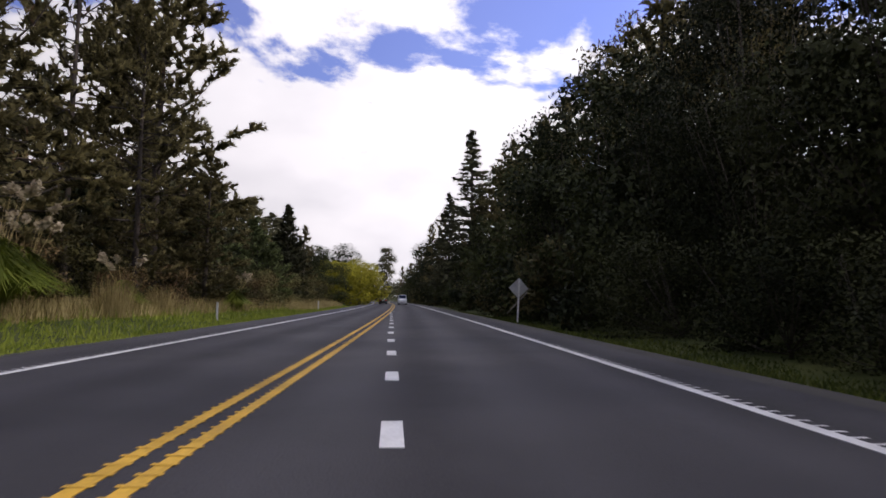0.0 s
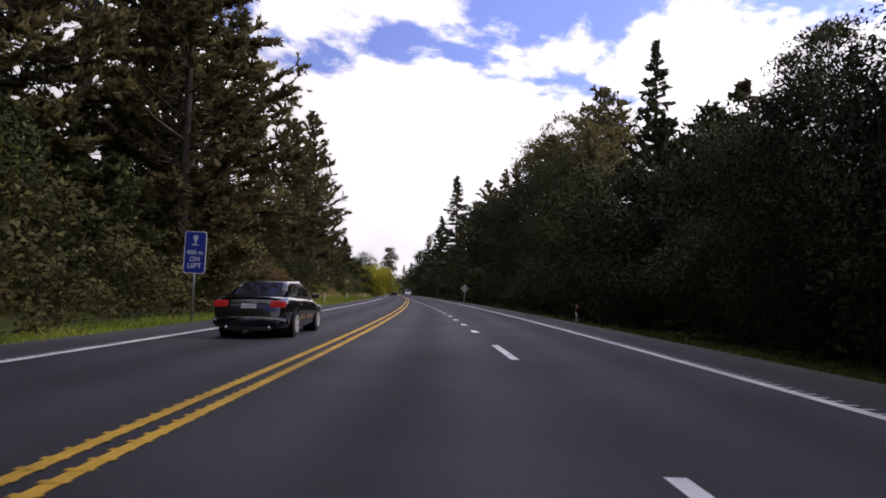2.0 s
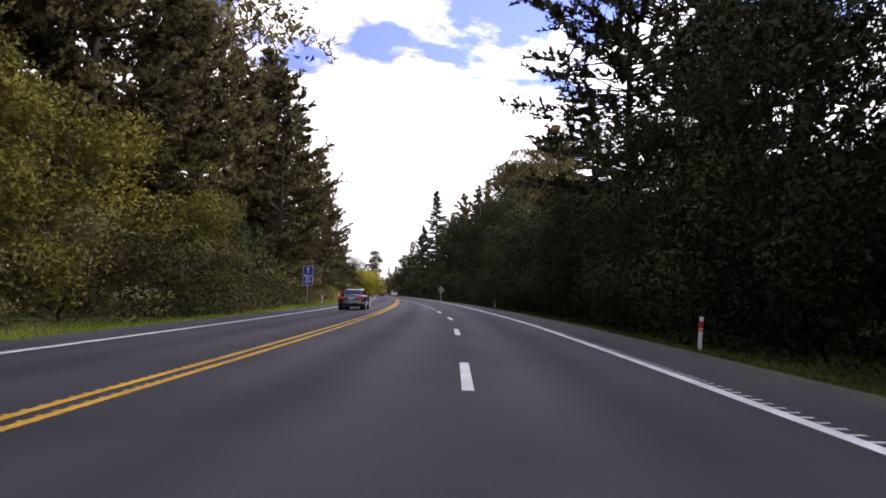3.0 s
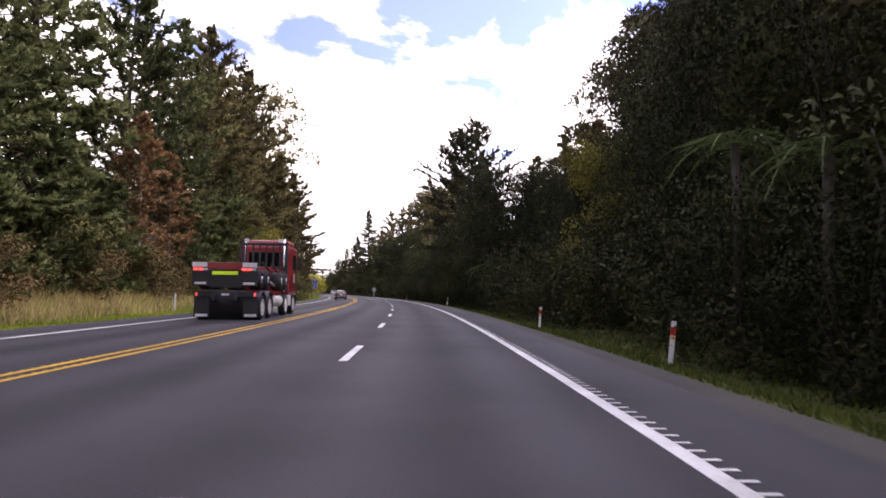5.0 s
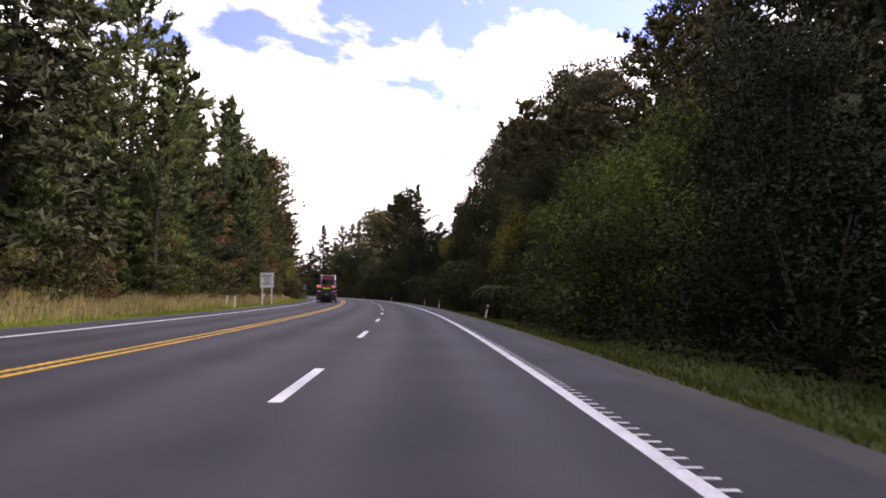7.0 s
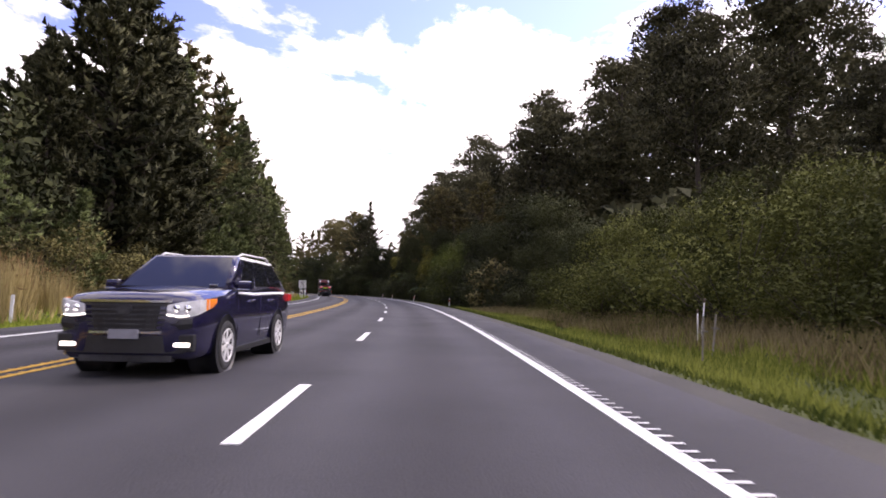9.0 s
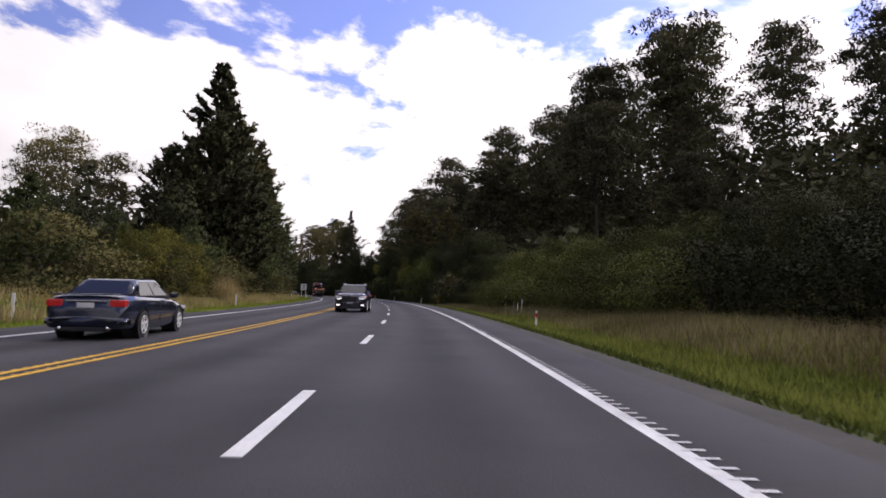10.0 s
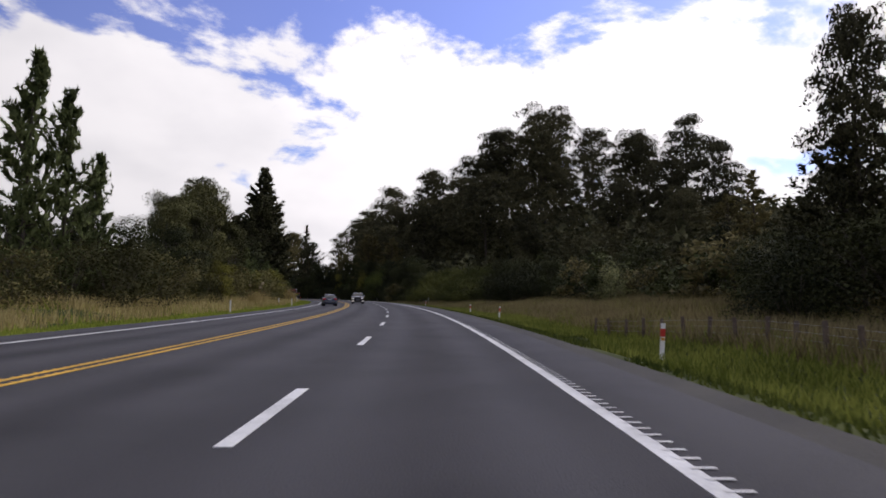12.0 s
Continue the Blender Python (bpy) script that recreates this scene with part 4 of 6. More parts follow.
near_broad.stand(129, 17, 14, fat=0.64)
near_broad.stand(137, 17, 13, fat=0.64)
near_broad.stand(145, 17, 13, fat=0.64)
pine.stand(140, 20, 20, fat=1.2)
pine.stand(157, 21, 19, fat=1.3)
near_broad.stand(152, 17.5, 10, fat=0.78)
lime.stand(154, 15.6, 8.4, fat=1.0)
lime.stand(161.5, 15.4, 9.0, fat=1.05)
lime.stand(168, 15.6, 9.6, fat=1.05)
near_broad.stand(163, 20, 12, fat=0.8)
golden.stand(142.5, 15.6, 10, fat=0.8)
golden.stand(104, 16.5, 11, fat=0.8)
near_broad.stand(177, 15.6, 9.5, fat=0.9)
near_broad.stand(184, 17, 9)
near_broad.stand(192, 18, 11)
near_broad.stand(199, 19, 10)
broad.stand(207, 19, 7)
broad.stand(214, 17.5, 4)
broad.stand(220, 21, 5.2)
# the wooded hill
old_pine.stand(46, 43, 35)
old_pine.stand(55, 44, 37)
old_pine.stand(67, 50, 42)
old_pine.stand(76, 36, 33)
pine.stand(68, 24, 20, fat=1.1)
pine.stand(76, 24, 19.5, fat=1.1)
pine.stand(87, 21, 16.5, fat=1.1)
old_pine.stand(96, 27.5, 28, fat=0.9)
old_pine.stand(106, 27, 27)
old_pine.stand(106, 36, 34)
old_pine.stand(113, 50, 41)
old_pine.stand(127, 27, 26)
old_pine.stand(126, 62, 38)
old_pine.stand(135, 67, 43)
old_pine.stand(143, 66, 41)
old_pine.stand(145, 86, 27)
old_pine.stand(156, 31, 30)
old_pine.stand(162, 42, 32)
old_pine.stand(167, 67, 42)
old_pine.stand(172, 63, 37)
old_pine.stand(180, 66, 19)
old_pine.stand(184, 41, 29)
old_pine.stand(196, 66, 27.6)
old_pine.stand(207, 43, 15.0)
old_pine.stand(214, 66, 24.6)
old_pine.stand(219, 64, 23.4)
old_pine.stand(211, 82, 25.0)
old_pine.stand(226, 55, 16.9)
old_pine.stand(237, 60, 19.2)
old_pine.stand(245, 63, 21.5)
old_pine.stand(252, 52, 13.9)
old_pine.stand(317, 24, 13.4, fat=0.62)
old_pine.stand(322, 26, 12)
for s, lat, high in ((302, 30, 4.4), (307, 27, 4.0), (311, 25, 4.4), (313.5, 22.5, 3.4), (316.5, 21, 3.6), (319, 19.5, 3.2), (321, 22, 4.0)):
    near_bush.stand(s, lat, high, fat=1.15)
dark_pine.stand(315.5, 24.5, 8.6, fat=1.2)
dark_pine.stand(310, 28, 7.5, fat=1.3)
dark_pine.stand(321, 24, 8.5, fat=1.2)
dark_pine.stand(304, 31, 6.5, fat=1.4)
sage_bush.stand(283.5, 26.5, 4.0, fat=0.95)
pine.stand(281, 40, 9.8, fat=1.5)
pine.stand(291, 36, 10.5, fat=1.4)
for s in range(222, 336, 8):
    for k, lat in enumerate((34, 41, 49, 58, 68, 80, 92)):
        if lat < 38 and s < 262:
            continue
        back_pine.stand(float(s + 5 * rng.random()), lat + 5 * rng.random(), (9.0 if s < 258 and lat < 66 else 5.5) + 2 * rng.random(), fat=1.6)
for s, lat, high in ((258, 62, 8), (266, 58, 7), (275, 54, 7), (284, 58, 8), (262, 80, 11), (274, 76, 10), (288, 70, 9), (300, 48, 7), (306, 36, 6), (312, 31, 7), (319, 33, 8), (327, 28, 8), (333, 25, 9), (298, 62, 9), (310, 54, 8)):
    pine.stand(s, lat, high, fat=1.5)


# ---- fillers that close the woods ----
for s in np.concatenate([np.arange(-270, -60, 5.5), np.arange(-60, 336, 3.4)]):
    s = float(s + rng.random() * 2)
    open_verge = -48 < s < -4
    near = 18 < s < 78
    scrub.stand(s, (-13.6 if open_verge else -9.4 if near else -11.9) - (1.2 if near else 2.0) * rng.random(), (2.4 if s > 215 else 2.2) + 2.2 * rng.random(), fat=1.2)
for s in np.arange(-270, 216, 9.5):
    thicket.stand(float(s + rng.random() * 3), -17 - 4 * rng.random(), 8 + 4 * rng.random())
for s in np.arange(-300, 212, 8.0):
    back_pine.stand(float(s + rng.random() * 4), -24 - 6 * rng.random(), (8.5 if -20 < s < 14 else 19 + 4 * rng.random() if 86 < s < 186 else 13 + 5 * rng.random()), fat=1.3)
for s in np.arange(216, 335, 6.0):
    thicket.stand(float(s + rng.random() * 3), -18 - 8 * rng.random(), 5.5 + 2 * rng.random())
for s in np.concatenate([np.arange(-270, -60, 5.5), np.arange(-60, 196, 3.4)]):
    s = float(s + rng.random() * 2)
    (near_bush if -34 < s < 196 else bush).stand(s, float(edge_right(s)) + 7.0 + 1.2 * rng.random(), 3.2 + 2.6 * rng.random(), fat=1.15)
for s in np.arange(-300, 196, 9.0):
    s = float(s + rng.random() * 3)
    thicket.stand(s, float(edge_right(s)) + 11 + 3 * rng.random(), (7 if -8 < s < 70 else 10) + 3 * rng.random())
for s in np.arange(-320, 40, 9.0):
    back_pine.stand(float(s + rng.random() * 4), 24 + 8 * rng.random(), 14 + 4 * rng.random(), fat=1.3)
for s in np.arange(40, 262, 11.0):
    for lat in (27, 34, 42, 51, 60, 72):
        if lat < 31 and s > 205:
            continue
        high = np.interp(s, (40, 60, 100, 150, 180, 215, 250), (22, 28, 31, 28, 19, 12, 7)) * np.interp(lat, (27, 34, 42, 51), (0.45, 0.62, 0.82, 0.88))
        back_pine.stand(float(s + rng.random() * 8), lat + 5 * rng.random(), float(high) * (0.85 + 0.2 * rng.random()), fat=1.25)
for s in np.arange(196, 330, 4.0):
    s = float(s + 2 * rng.random())
    edge = float(np.interp(s, (196, 209, 225, 240, 258, 266, 290, 330), (14.2, 14.8, 17, 18.5, 22, 26, 29, 27)))
    (olive_bush if 206 < s < 246 else near_bush if s < 262 else bush).stand(s, edge + 1.6 * rng.random(), 3.0 + 2.0 * rng.random(), fat=1.3)
    if s < 262:
        (olive if 212 < s < 246 else near_broad).stand(s, edge + 3.0 + 1.5 * rng.random(), 5.6 + 1.4 * rng.random(), fat=1.0)
    thicket.stand(s, edge + 5 + 4 * rng.random(), 5.5 + 1.5 * rng.random())


back_pine.build("woodland", "dark pines standing behind one another in the forest", HILL_PINE)


def woods(name, label, spans, count, mat):
    """Distant interior of the woods as one mass of leaf clumps."""
    pts = []
    for s0, s1, lat0, lat1, high in spans:
        n = int(count * (s1 - s0) / 600)
        s, lat = s0 + (s1 - s0) * rng.random(n), lat0 + (lat1 - lat0) * rng.random(n)
        bumps = high * (0.75 + 0.25 * np.sin(s * 0.31 + lat) * np.sin(s * 0.117 + 1.3))
        x, y = road_at(s, lat)
        pts.append(np.stack([x, y, ground_z(s, lat) + bumps * rng.random(n) ** 0.8], axis=1))
    return tagged(new(name, tris_mesh(name, needle_tris(np.concatenate(pts), 1.3, 1.7), mat)), label, "woods", kind="stuff")


woods("woodland", "dark shaded interior of the pine forest", [(-420, 215, -36, -24, 11), (215, 340, -36, -26, 5.5)], 40000, SPIRE)
woods("woodland", "dark shaded interior of the pine forest", [(-420, 60, 24, 36, 12), (60, 200, 25, 38, 11), (60, 262, 46, 84, 10), (215, 262, 60, 110, 9)], 46000, SPIRE)
woods("woodland", "hazy dark trees closing the far bend", [(-640, -330, -60, 10, 17), (-640, -420, 10, 60, 17)], 22000, SPIRE)

# ---- grass ----
def blades(ss, lats, high, lean, width, mat, name, label):
    """Loose grass blades on the verge as one mass."""
    n = len(ss)
    x, y = road_at(ss, lats)
    z = ground_z(ss, lats)
    base = np.stack([x, y, z - 0.03], axis=1)
    az = rng.random(n) * 2 * math.pi
    h = high * (0.45 + 0.85 * rng.random(n))
    off = lean * h * rng.random(n)
    tip = base + np.stack([np.cos(az) * off, np.sin(az) * off, h], axis=1)
    side = np.stack([-np.sin(az + 1.2), np.cos(az + 1.2), 0 * az], axis=1) * width
    return tagged(new(name, tris_mesh(name, np.stack([base - side, base + side, tip], axis=1), mat)), label, "grass", kind="stuff")


def patchy(n, s0, s1, fn0, fn1, cell=3.0, keep=0.55):
    """Scattered positions that gather into clumps."""
    s = s0 + (s1 - s0) * rng.random(n)
    lat = fn0(s) + (fn1(s) - fn0(s)) * rng.random(n)
    mask = np.sin(s / cell * 1.7 + lat * 1.1) * np.sin(s / cell * 0.63 + 2.0) * np.sin(lat * 1.9 / cell + s * 0.13)
    ok = mask > np.quantile(mask, 1 - keep) - 0.12 * rng.random(n)
    return s[ok], lat[ok]


blades(*patchy(110000, -110, 335, lambda s: edge_left(s) - np.interp(s, (-70, -40, 0, 20), (4.6, 7.5, 7.0, 4.6)), lambda s: edge_left(s) - 1.9, keep=0.97), 0.17, 0.7, 0.032, GREEN_GRASS, "grass", "short bright green grass along the road edge")
blades(*patchy(110000, -110, 335, lambda s: edge_left(s) - 9.5, lambda s: edge_left(s) - np.interp(s, (-70, -40, 0, 16, 78, 84), (4.2, 6.2, 6.2, 8.4, 8.4, 4.2)), keep=0.7), 0.66, 0.55, 0.028, DRY_GRASS, "tall_grass", "tall dry yellow grass below the trees")
blades(*patchy(22000, -60, 335, lambda s: edge_left(s) - 9.5, lambda s: edge_left(s) - np.interp(s, (14, 18, 78, 84), (3.6, 6.5, 6.5, 3.6)), keep=0.6, cell=4.1), 0.5, 0.6, 0.03, GREEN_GRASS, "tall_grass", "long green grass among the dry stalks")
# Right-hand strip: grass colour darkened to stand in for tree shade.
blades(*patchy(120000, -60, 340, lambda s: edge_right(s) + 1.9, lambda s: edge_right(s) + 6.6, keep=0.93), 0.15, 0.7, 0.028, SHADE_TONED_GRASS, "grass", "short green grass strip in the shade")
blades(*patchy(120000, 196, 345, lambda s: edge_right(s) + np.interp(s, (196, 215, 345), (4.3, 6.0, 7.0)), lambda s: edge_right(s) + np.interp(s, (196, 215, 240, 345), (9, 18, 26, 24)), keep=0.97), 0.6, 0.6, 0.032, FIELD_GRASS, "tall_grass", "rank brown grass over an open field")
blades(*patchy(90000, 196, 345, lambda s: edge_right(s) + 3.0, lambda s: edge_right(s) + np.interp(s, (196, 215, 345), (6, 8.0, 9.5)), keep=0.95, cell=5.0), 0.3, 0.7, 0.03, MID_GRASS, "grass", "green grass on the open verge")
blades(*patchy(30000, 196, 345, lambda s: edge_right(s) + 7.0, lambda s: edge_right(s) + np.interp(s, (196, 215, 345), (9, 18, 24)), keep=0.4, cell=6.0), 0.5, 0.7, 0.03, MID_GRASS, "tall_grass", "green weeds among the rank grass")


def tussock(s, lat, high, plumes):
    """Plumed tussock: arching blades with pale feathery heads on stalks."""
    ob = thing("tussock", "plumed tussock grass with pale feathery seed heads", "tussock", "plumed tussocks", pose(*spot(s, lat, 0.05)))
    n = 420
    az, u = rng.random(n) * 2 * math.pi, rng.random(n)
    reach, up = high * (0.15 + 0.55 * u), high * (0.85 - 0.45 * u)
    base = np.stack([np.cos(az) * 0.25, np.sin(az) * 0.25, 0 * az], axis=1)
    mid = np.stack([np.cos(az) * reach * 0.5, np.sin(az) * reach * 0.5, up], axis=1)
    end = np.stack([np.cos(az) * reach * 1.3, np.sin(az) * reach * 1.3, up * (0.95 - 0.5 * u)], axis=1)
    side = np.stack([-np.sin(az), np.cos(az), 0 * az], axis=1) * 0.03
    part("leaf_clump", quads_mesh("leaf_clump", np.stack([base - side, mid - side, end, mid + side], axis=1), GREEN_GRASS), ob)
    for k in range(plumes):
        w, top = rng.random() * 2 * math.pi, high * (1.05 + 0.35 * rng.random())
        lean = 0.35 + 0.4 * rng.random()
        d = np.array([math.cos(w), math.sin(w), 0.0])
        pts = [d * 0.1, d * lean * 0.6 + np.array([0, 0, top * 0.6]), d * lean * 1.3 + np.array([0, 0, top])]
        stalk = part("stalk", tubes_mesh("stalk", [(pts, [0.014, 0.011, 0.006])], DRY_GRASS, 4), ob)
        tip = pts[2] + d * 0.28 + np.array([0, 0, 0.22])
        v = rng.random((70, 1))
        c = pts[2] * (1 - v) + tip * v + rng.normal(size=(70, 3)) * 0.06
        part("plume", tris_mesh("plume", needle_tris(c, 0.22, 0.14, out=d), PLUME), stalk, "pale feathery seed head")
    return ob


tussock(-20.5, -11.6, 3.1, 12)
tussock(-23.5, -12.6, 2.9, 9)
tussock(-30, -11.8, 1.9, 5)
tussock(-45, -10.6, 1.8, 5)
tussock(-14, -12.2, 2.0, 4)
tussock(263, -11.0, 1.8, 3)


def reed_clump(s, lat, high):
    """Upright clump of dead reeds with thin brown heads."""
    ob = thing("reed_clump", "clump of tall dead straw-coloured reeds on the verge", "reeds", "reed clumps", pose(*spot(s, lat, 0.05)))
    n = 520
    az, r = rng.random(n) * 2 * math.pi, 0.75 * np.sqrt(rng.random(n))
    h = high * (0.5 + 0.55 * rng.random(n))
    base = np.stack([np.cos(az) * r, np.sin(az) * r, 0 * az], axis=1)
    tip = base * 1.35 + np.stack([0.16 * rng.normal(size=n), 0.16 * rng.normal(size=n), h], axis=1)
    side = np.stack([-np.sin(az), np.cos(az), 0 * az], axis=1) * 0.018
    tagged(part("stalk_clump", tris_mesh("stalk_clump", np.stack([base - side, base + side, tip], axis=1), DRY_GRASS), ob), kind="stuff")
    heads = tip[::6] + rng.normal(size=(len(tip[::6]), 3)) * 0.03
    tagged(part("seed_head_clump", tris_mesh("seed_head_clump", needle_tris(heads, 0.3, 0.06, out=np.array([0, 0, 1.5])), DEAD_NEEDLES), ob), "thin brown seed heads", kind="stuff")
    return ob


for s, lat, high in ((228.5, -9.2, 2.3), (226.8, -9.9, 2.5), (225.4, -10.6, 2.2), (224, -9.8, 1.9), (268, -9.6, 1.6), (272, -9.8, 1.7), (-27, -10.8, 1.8), (-33, -11.2, 1.6)):
    reed_clump(s, lat, high)


FERN = material("fern_fronds", (0.085, 0.14, 0.04), 0.6, spread=0.4, scale=0.6, island=0.4, second=(0.16, 0.22, 0.08), through_light=0.25, spec=0.15)


def tree_fern(s, lat, high, fronds=14, long=2.4):
    ob = thing("tree_fern", "tree fern with a crown of arching green fronds", "tree fern", "tree ferns", pose(*spot(s, lat, 0.1), 0, 0, rng.random() * 360))
    part("trunk", tubes_mesh("trunk", [([(0, 0, 0), (0.05, 0, high * 0.5), (0, 0.06, high)], [0.14, 0.11, 0.1])], BARK, 7), ob)
    for k in range(fronds):
        w = 2 * math.pi * (k + 0.6 * rng.random()) / fronds
        d, side = np.array([math.cos(w), math.sin(w), 0.0]), np.array([-math.sin(w), math.cos(w), 0.0])
        quads = []
        lift, hang = 0.35 + 0.55 * rng.random(), 1.45 + 0.6 * rng.random()
        spine = [np.array([0, 0, high]) + d * long * u + np.array([0, 0, lift * long * (u - hang * u * u)]) for u in np.linspace(0, 1, 29)]
        for i in range(28):
            a, b = spine[i], spine[i + 1]
            wd = 0.4 * math.sin(math.pi * (0.1 + 0.88 * i / 28)) * long / 2.4 * (0.9 + 0.2 * rng.random())
            quads.append([a - side * 0.018, b - side * 0.018, b + side * 0.018, a + side * 0.018])
            for sg in (-1, 1):
                tip = a + side * sg * wd + d * (0.16 + 0.05 * rng.random()) - np.array([0, 0, (0.1 + 0.2 * rng.random()) * wd])
                half = (a + tip) / 2 - d * 0.025
                quads.append([a, half, tip, half + d * 0.06])
        part("frond", quads_mesh("frond", quads, FERN), ob)
    return ob


tree_fern(147.2, 12.7, 2.4, long=2.1)
tree_fern(122, 13.2, 5.6, fronds=10, long=1.9)
tree_fern(125.5, 13.2, 4.6, fronds=9, long=1.7)
near_bush.stand(123.2, 12.3, 4.3, fat=0.8)
near_bush.stand(126.6, 12.4, 3.9, fat=0.8)
near_bush.stand(147.9, 12.3, 2.2)
tree_fern(76, 13.6, 4.5, long=2.6)

# ---- posts and signs ----
POST_WHITE = material("white_post_plastic", (0.72, 0.72, 0.7), 0.5, spread=0.15, scale=6)
POST_RED = material("red_reflector_band", (0.45, 0.03, 0.02), 0.35, spread=0.2, scale=20)
POST_AMBER = material("amber_reflector_band", (0.6, 0.3, 0.05), 0.35, spread=0.2, scale=20)
TIMBER = material("weathered_timber", (0.12, 0.09, 0.07), 0.9, spread=0.4, scale=3, fine=30, bump=0.4)
STEEL = material("galvanised_steel", (0.42, 0.43, 0.44), 0.45, 0.85, spread=0.2, scale=5)
SIGN_BACK = material("bare_sign_metal", (0.45, 0.45, 0.46), 0.5, 0.2, spread=0.2, scale=3)
SIGN_BLUE = material("blue_sign_sheeting", (0.012, 0.035, 0.3), 0.4, spread=0.1, scale=3)
SIGN_WHITE = material("white_sign_sheeting", (0.8, 0.8, 0.77), 0.4, spread=0.08, scale=2)
SIGN_BLACK = material("black_sign_ink", (0.02, 0.02, 0.02), 0.5, spread=0.2, scale=8)


def marker_post(s, lat, band, tilt=0.0, high=1.02, dark=False):
    ob = thing("marker_post", "white plastic edge marker post with a %s band" % ("red" if band is POST_RED else "amber" if band is POST_AMBER else "pale"),
               "marker post", "edge marker posts", Matrix.Translation(spot(s, lat, 0.05)) @ pose(0, 0, 0, 0, tilt, heading(s)))
    part("post", boxes_mesh("post", [(-0.055, 0.055, -0.02, 0.02, 0, high + 0.05)], POST_WHITE, 0.012), ob)
    part("band", boxes_mesh("band", [(-0.058, 0.058, -0.023, 0.023, high - 0.27, high - 0.08)], band, 0.004), ob)
    if band is POST_RED:
        part("reflector", boxes_mesh("reflector", [(-0.045, 0.045, -0.028, 0.028, high - 0.36, high - 0.29)], POST_AMBER, 0.004), ob)
    return ob


for s, lat, tilt in ((-35, -8.9, 0), (-72, -8.4, 0), (16, -8.1, 0), (-8, -8.6, 1), (99, -8.9, -1), (116, -9.5, 0), (141, -8.6, 0), (146, -6.9, 1), (184, -8.6, 0), (229.4, -8.3, 2), (258.2, -8.9, 0), (265, -6.6, 0), (294.5, -7.5, 0)):
    marker_post(s, lat, POST_WHITE, tilt)
for s, lat, tilt in ((25.5, 9.5, 2), (67, 10.6, 5), (109.3, 10.9, 4), (123.4, 10.9, 6), (153.2, 10.75, 11), (187, 11.0, 2), (250.5, 11.5, 1), (286, 11.7, 0), (299.4, 11.7, 5), (326.7, 11.3, 4)):
    marker_post(s, lat, POST_RED, tilt)


def text_mesh(words, size, mat, lines_gap=1.25):
    """Sign lettering turned into a mesh."""
    cu = bpy.data.curves.new("lettering", "FONT")
    cu.body, cu.size, cu.align_x, cu.align_y = words, size, "CENTER", "CENTER"
    cu.space_line, cu.extrude, cu.resolution_u, cu.offset = lines_gap, 0.0015, 2, size * 0.02
    ob = bpy.data.objects.new("lettering", cu)
    scene.collection.objects.link(ob)
    me = bpy.data.meshes.new_from_object(ob.evaluated_get(bpy.context.evaluated_depsgraph_get()))
    bpy.data.objects.remove(ob)
    me.materials.clear()
    me.materials.append(mat)
    me.transform(Matrix.Rotation(math.pi / 2, 4, "X"))
    return me


def plate(name, w, h, y, z, thick, radius, mat):
    """A sheet with rounded corners, standing in x and z, its face towards -y."""
    pts = []
    for cx, cz, a0 in ((w / 2 - radius, h / 2 - radius, 0), (-w / 2 + radius, h / 2 - radius, 90), (-w / 2 + radius, -h / 2 + radius, 180), (w / 2 - radius, -h / 2 + radius, 270)):
        for k in range(6):
            a = radians(a0 + 18 * k)
            pts.append((cx + radius * math.cos(a), cz + radius * math.sin(a)))
    n = len(pts)
    verts = [(x, y, z + q) for x, q in pts] + [(x, y + thick, z + q) for x, q in pts]
    faces = [tuple(range(n)), tuple(reversed(range(n, 2 * n)))] + [(k + n, (k + 1) % n + n, (k + 1) % n, k) for k in range(n)]
    return mesh_of(name, verts, faces, mat)


# a sign's face looks towards -y of its own frame, which is turned to face the traffic that comes along the road
blue = thing("road_sign", "blue rest-area sign with white tree symbol on a post", "road sign", at=Matrix.Translation(spot(35.6, -6.45, 0.0)) @ pose(0, 0, 0, 0, 1, heading(35.6)))
part("post", tubes_mesh("post", [([(0, 0.05, -0.2), (0, 0.05, 3.1)], [0.04, 0.04])], STEEL, 10), blue)
panel = part("panel", plate("panel", 0.78, 1.5, 0.0, 2.5, 0.012, 0.1, SIGN_WHITE), blue, "white-edged blue panel")
part("blue_face", plate("blue_face", 0.72, 1.44, -0.004, 2.5, 0.003, 0.08, SIGN_BLUE), panel)
part("lettering", text_mesh("400 m\nON\nLEFT", 0.235, SIGN_WHITE, 1.0), panel).location = (0, -0.008, 2.26)
sym = part("symbol", plate("symbol", 0.05, 0.24, -0.007, 2.9, 0.002, 0.01, SIGN_WHITE), panel, "white tree symbol")
for dx, dz, r in ((-0.085, 0.15, 0.075), (0.08, 0.16, 0.075), (0.0, 0.2, 0.085)):
    part("canopy", plate("canopy", r * 2, r * 1.7, -0.0095 - abs(dx) * 0.02, 2.9 + dz - 0.06, 0.002, r * 0.8, SIGN_WHITE), sym)
part("table", plate("table", 0.26, 0.03, -0.0092, 2.77, 0.002, 0.01, SIGN_WHITE), sym)

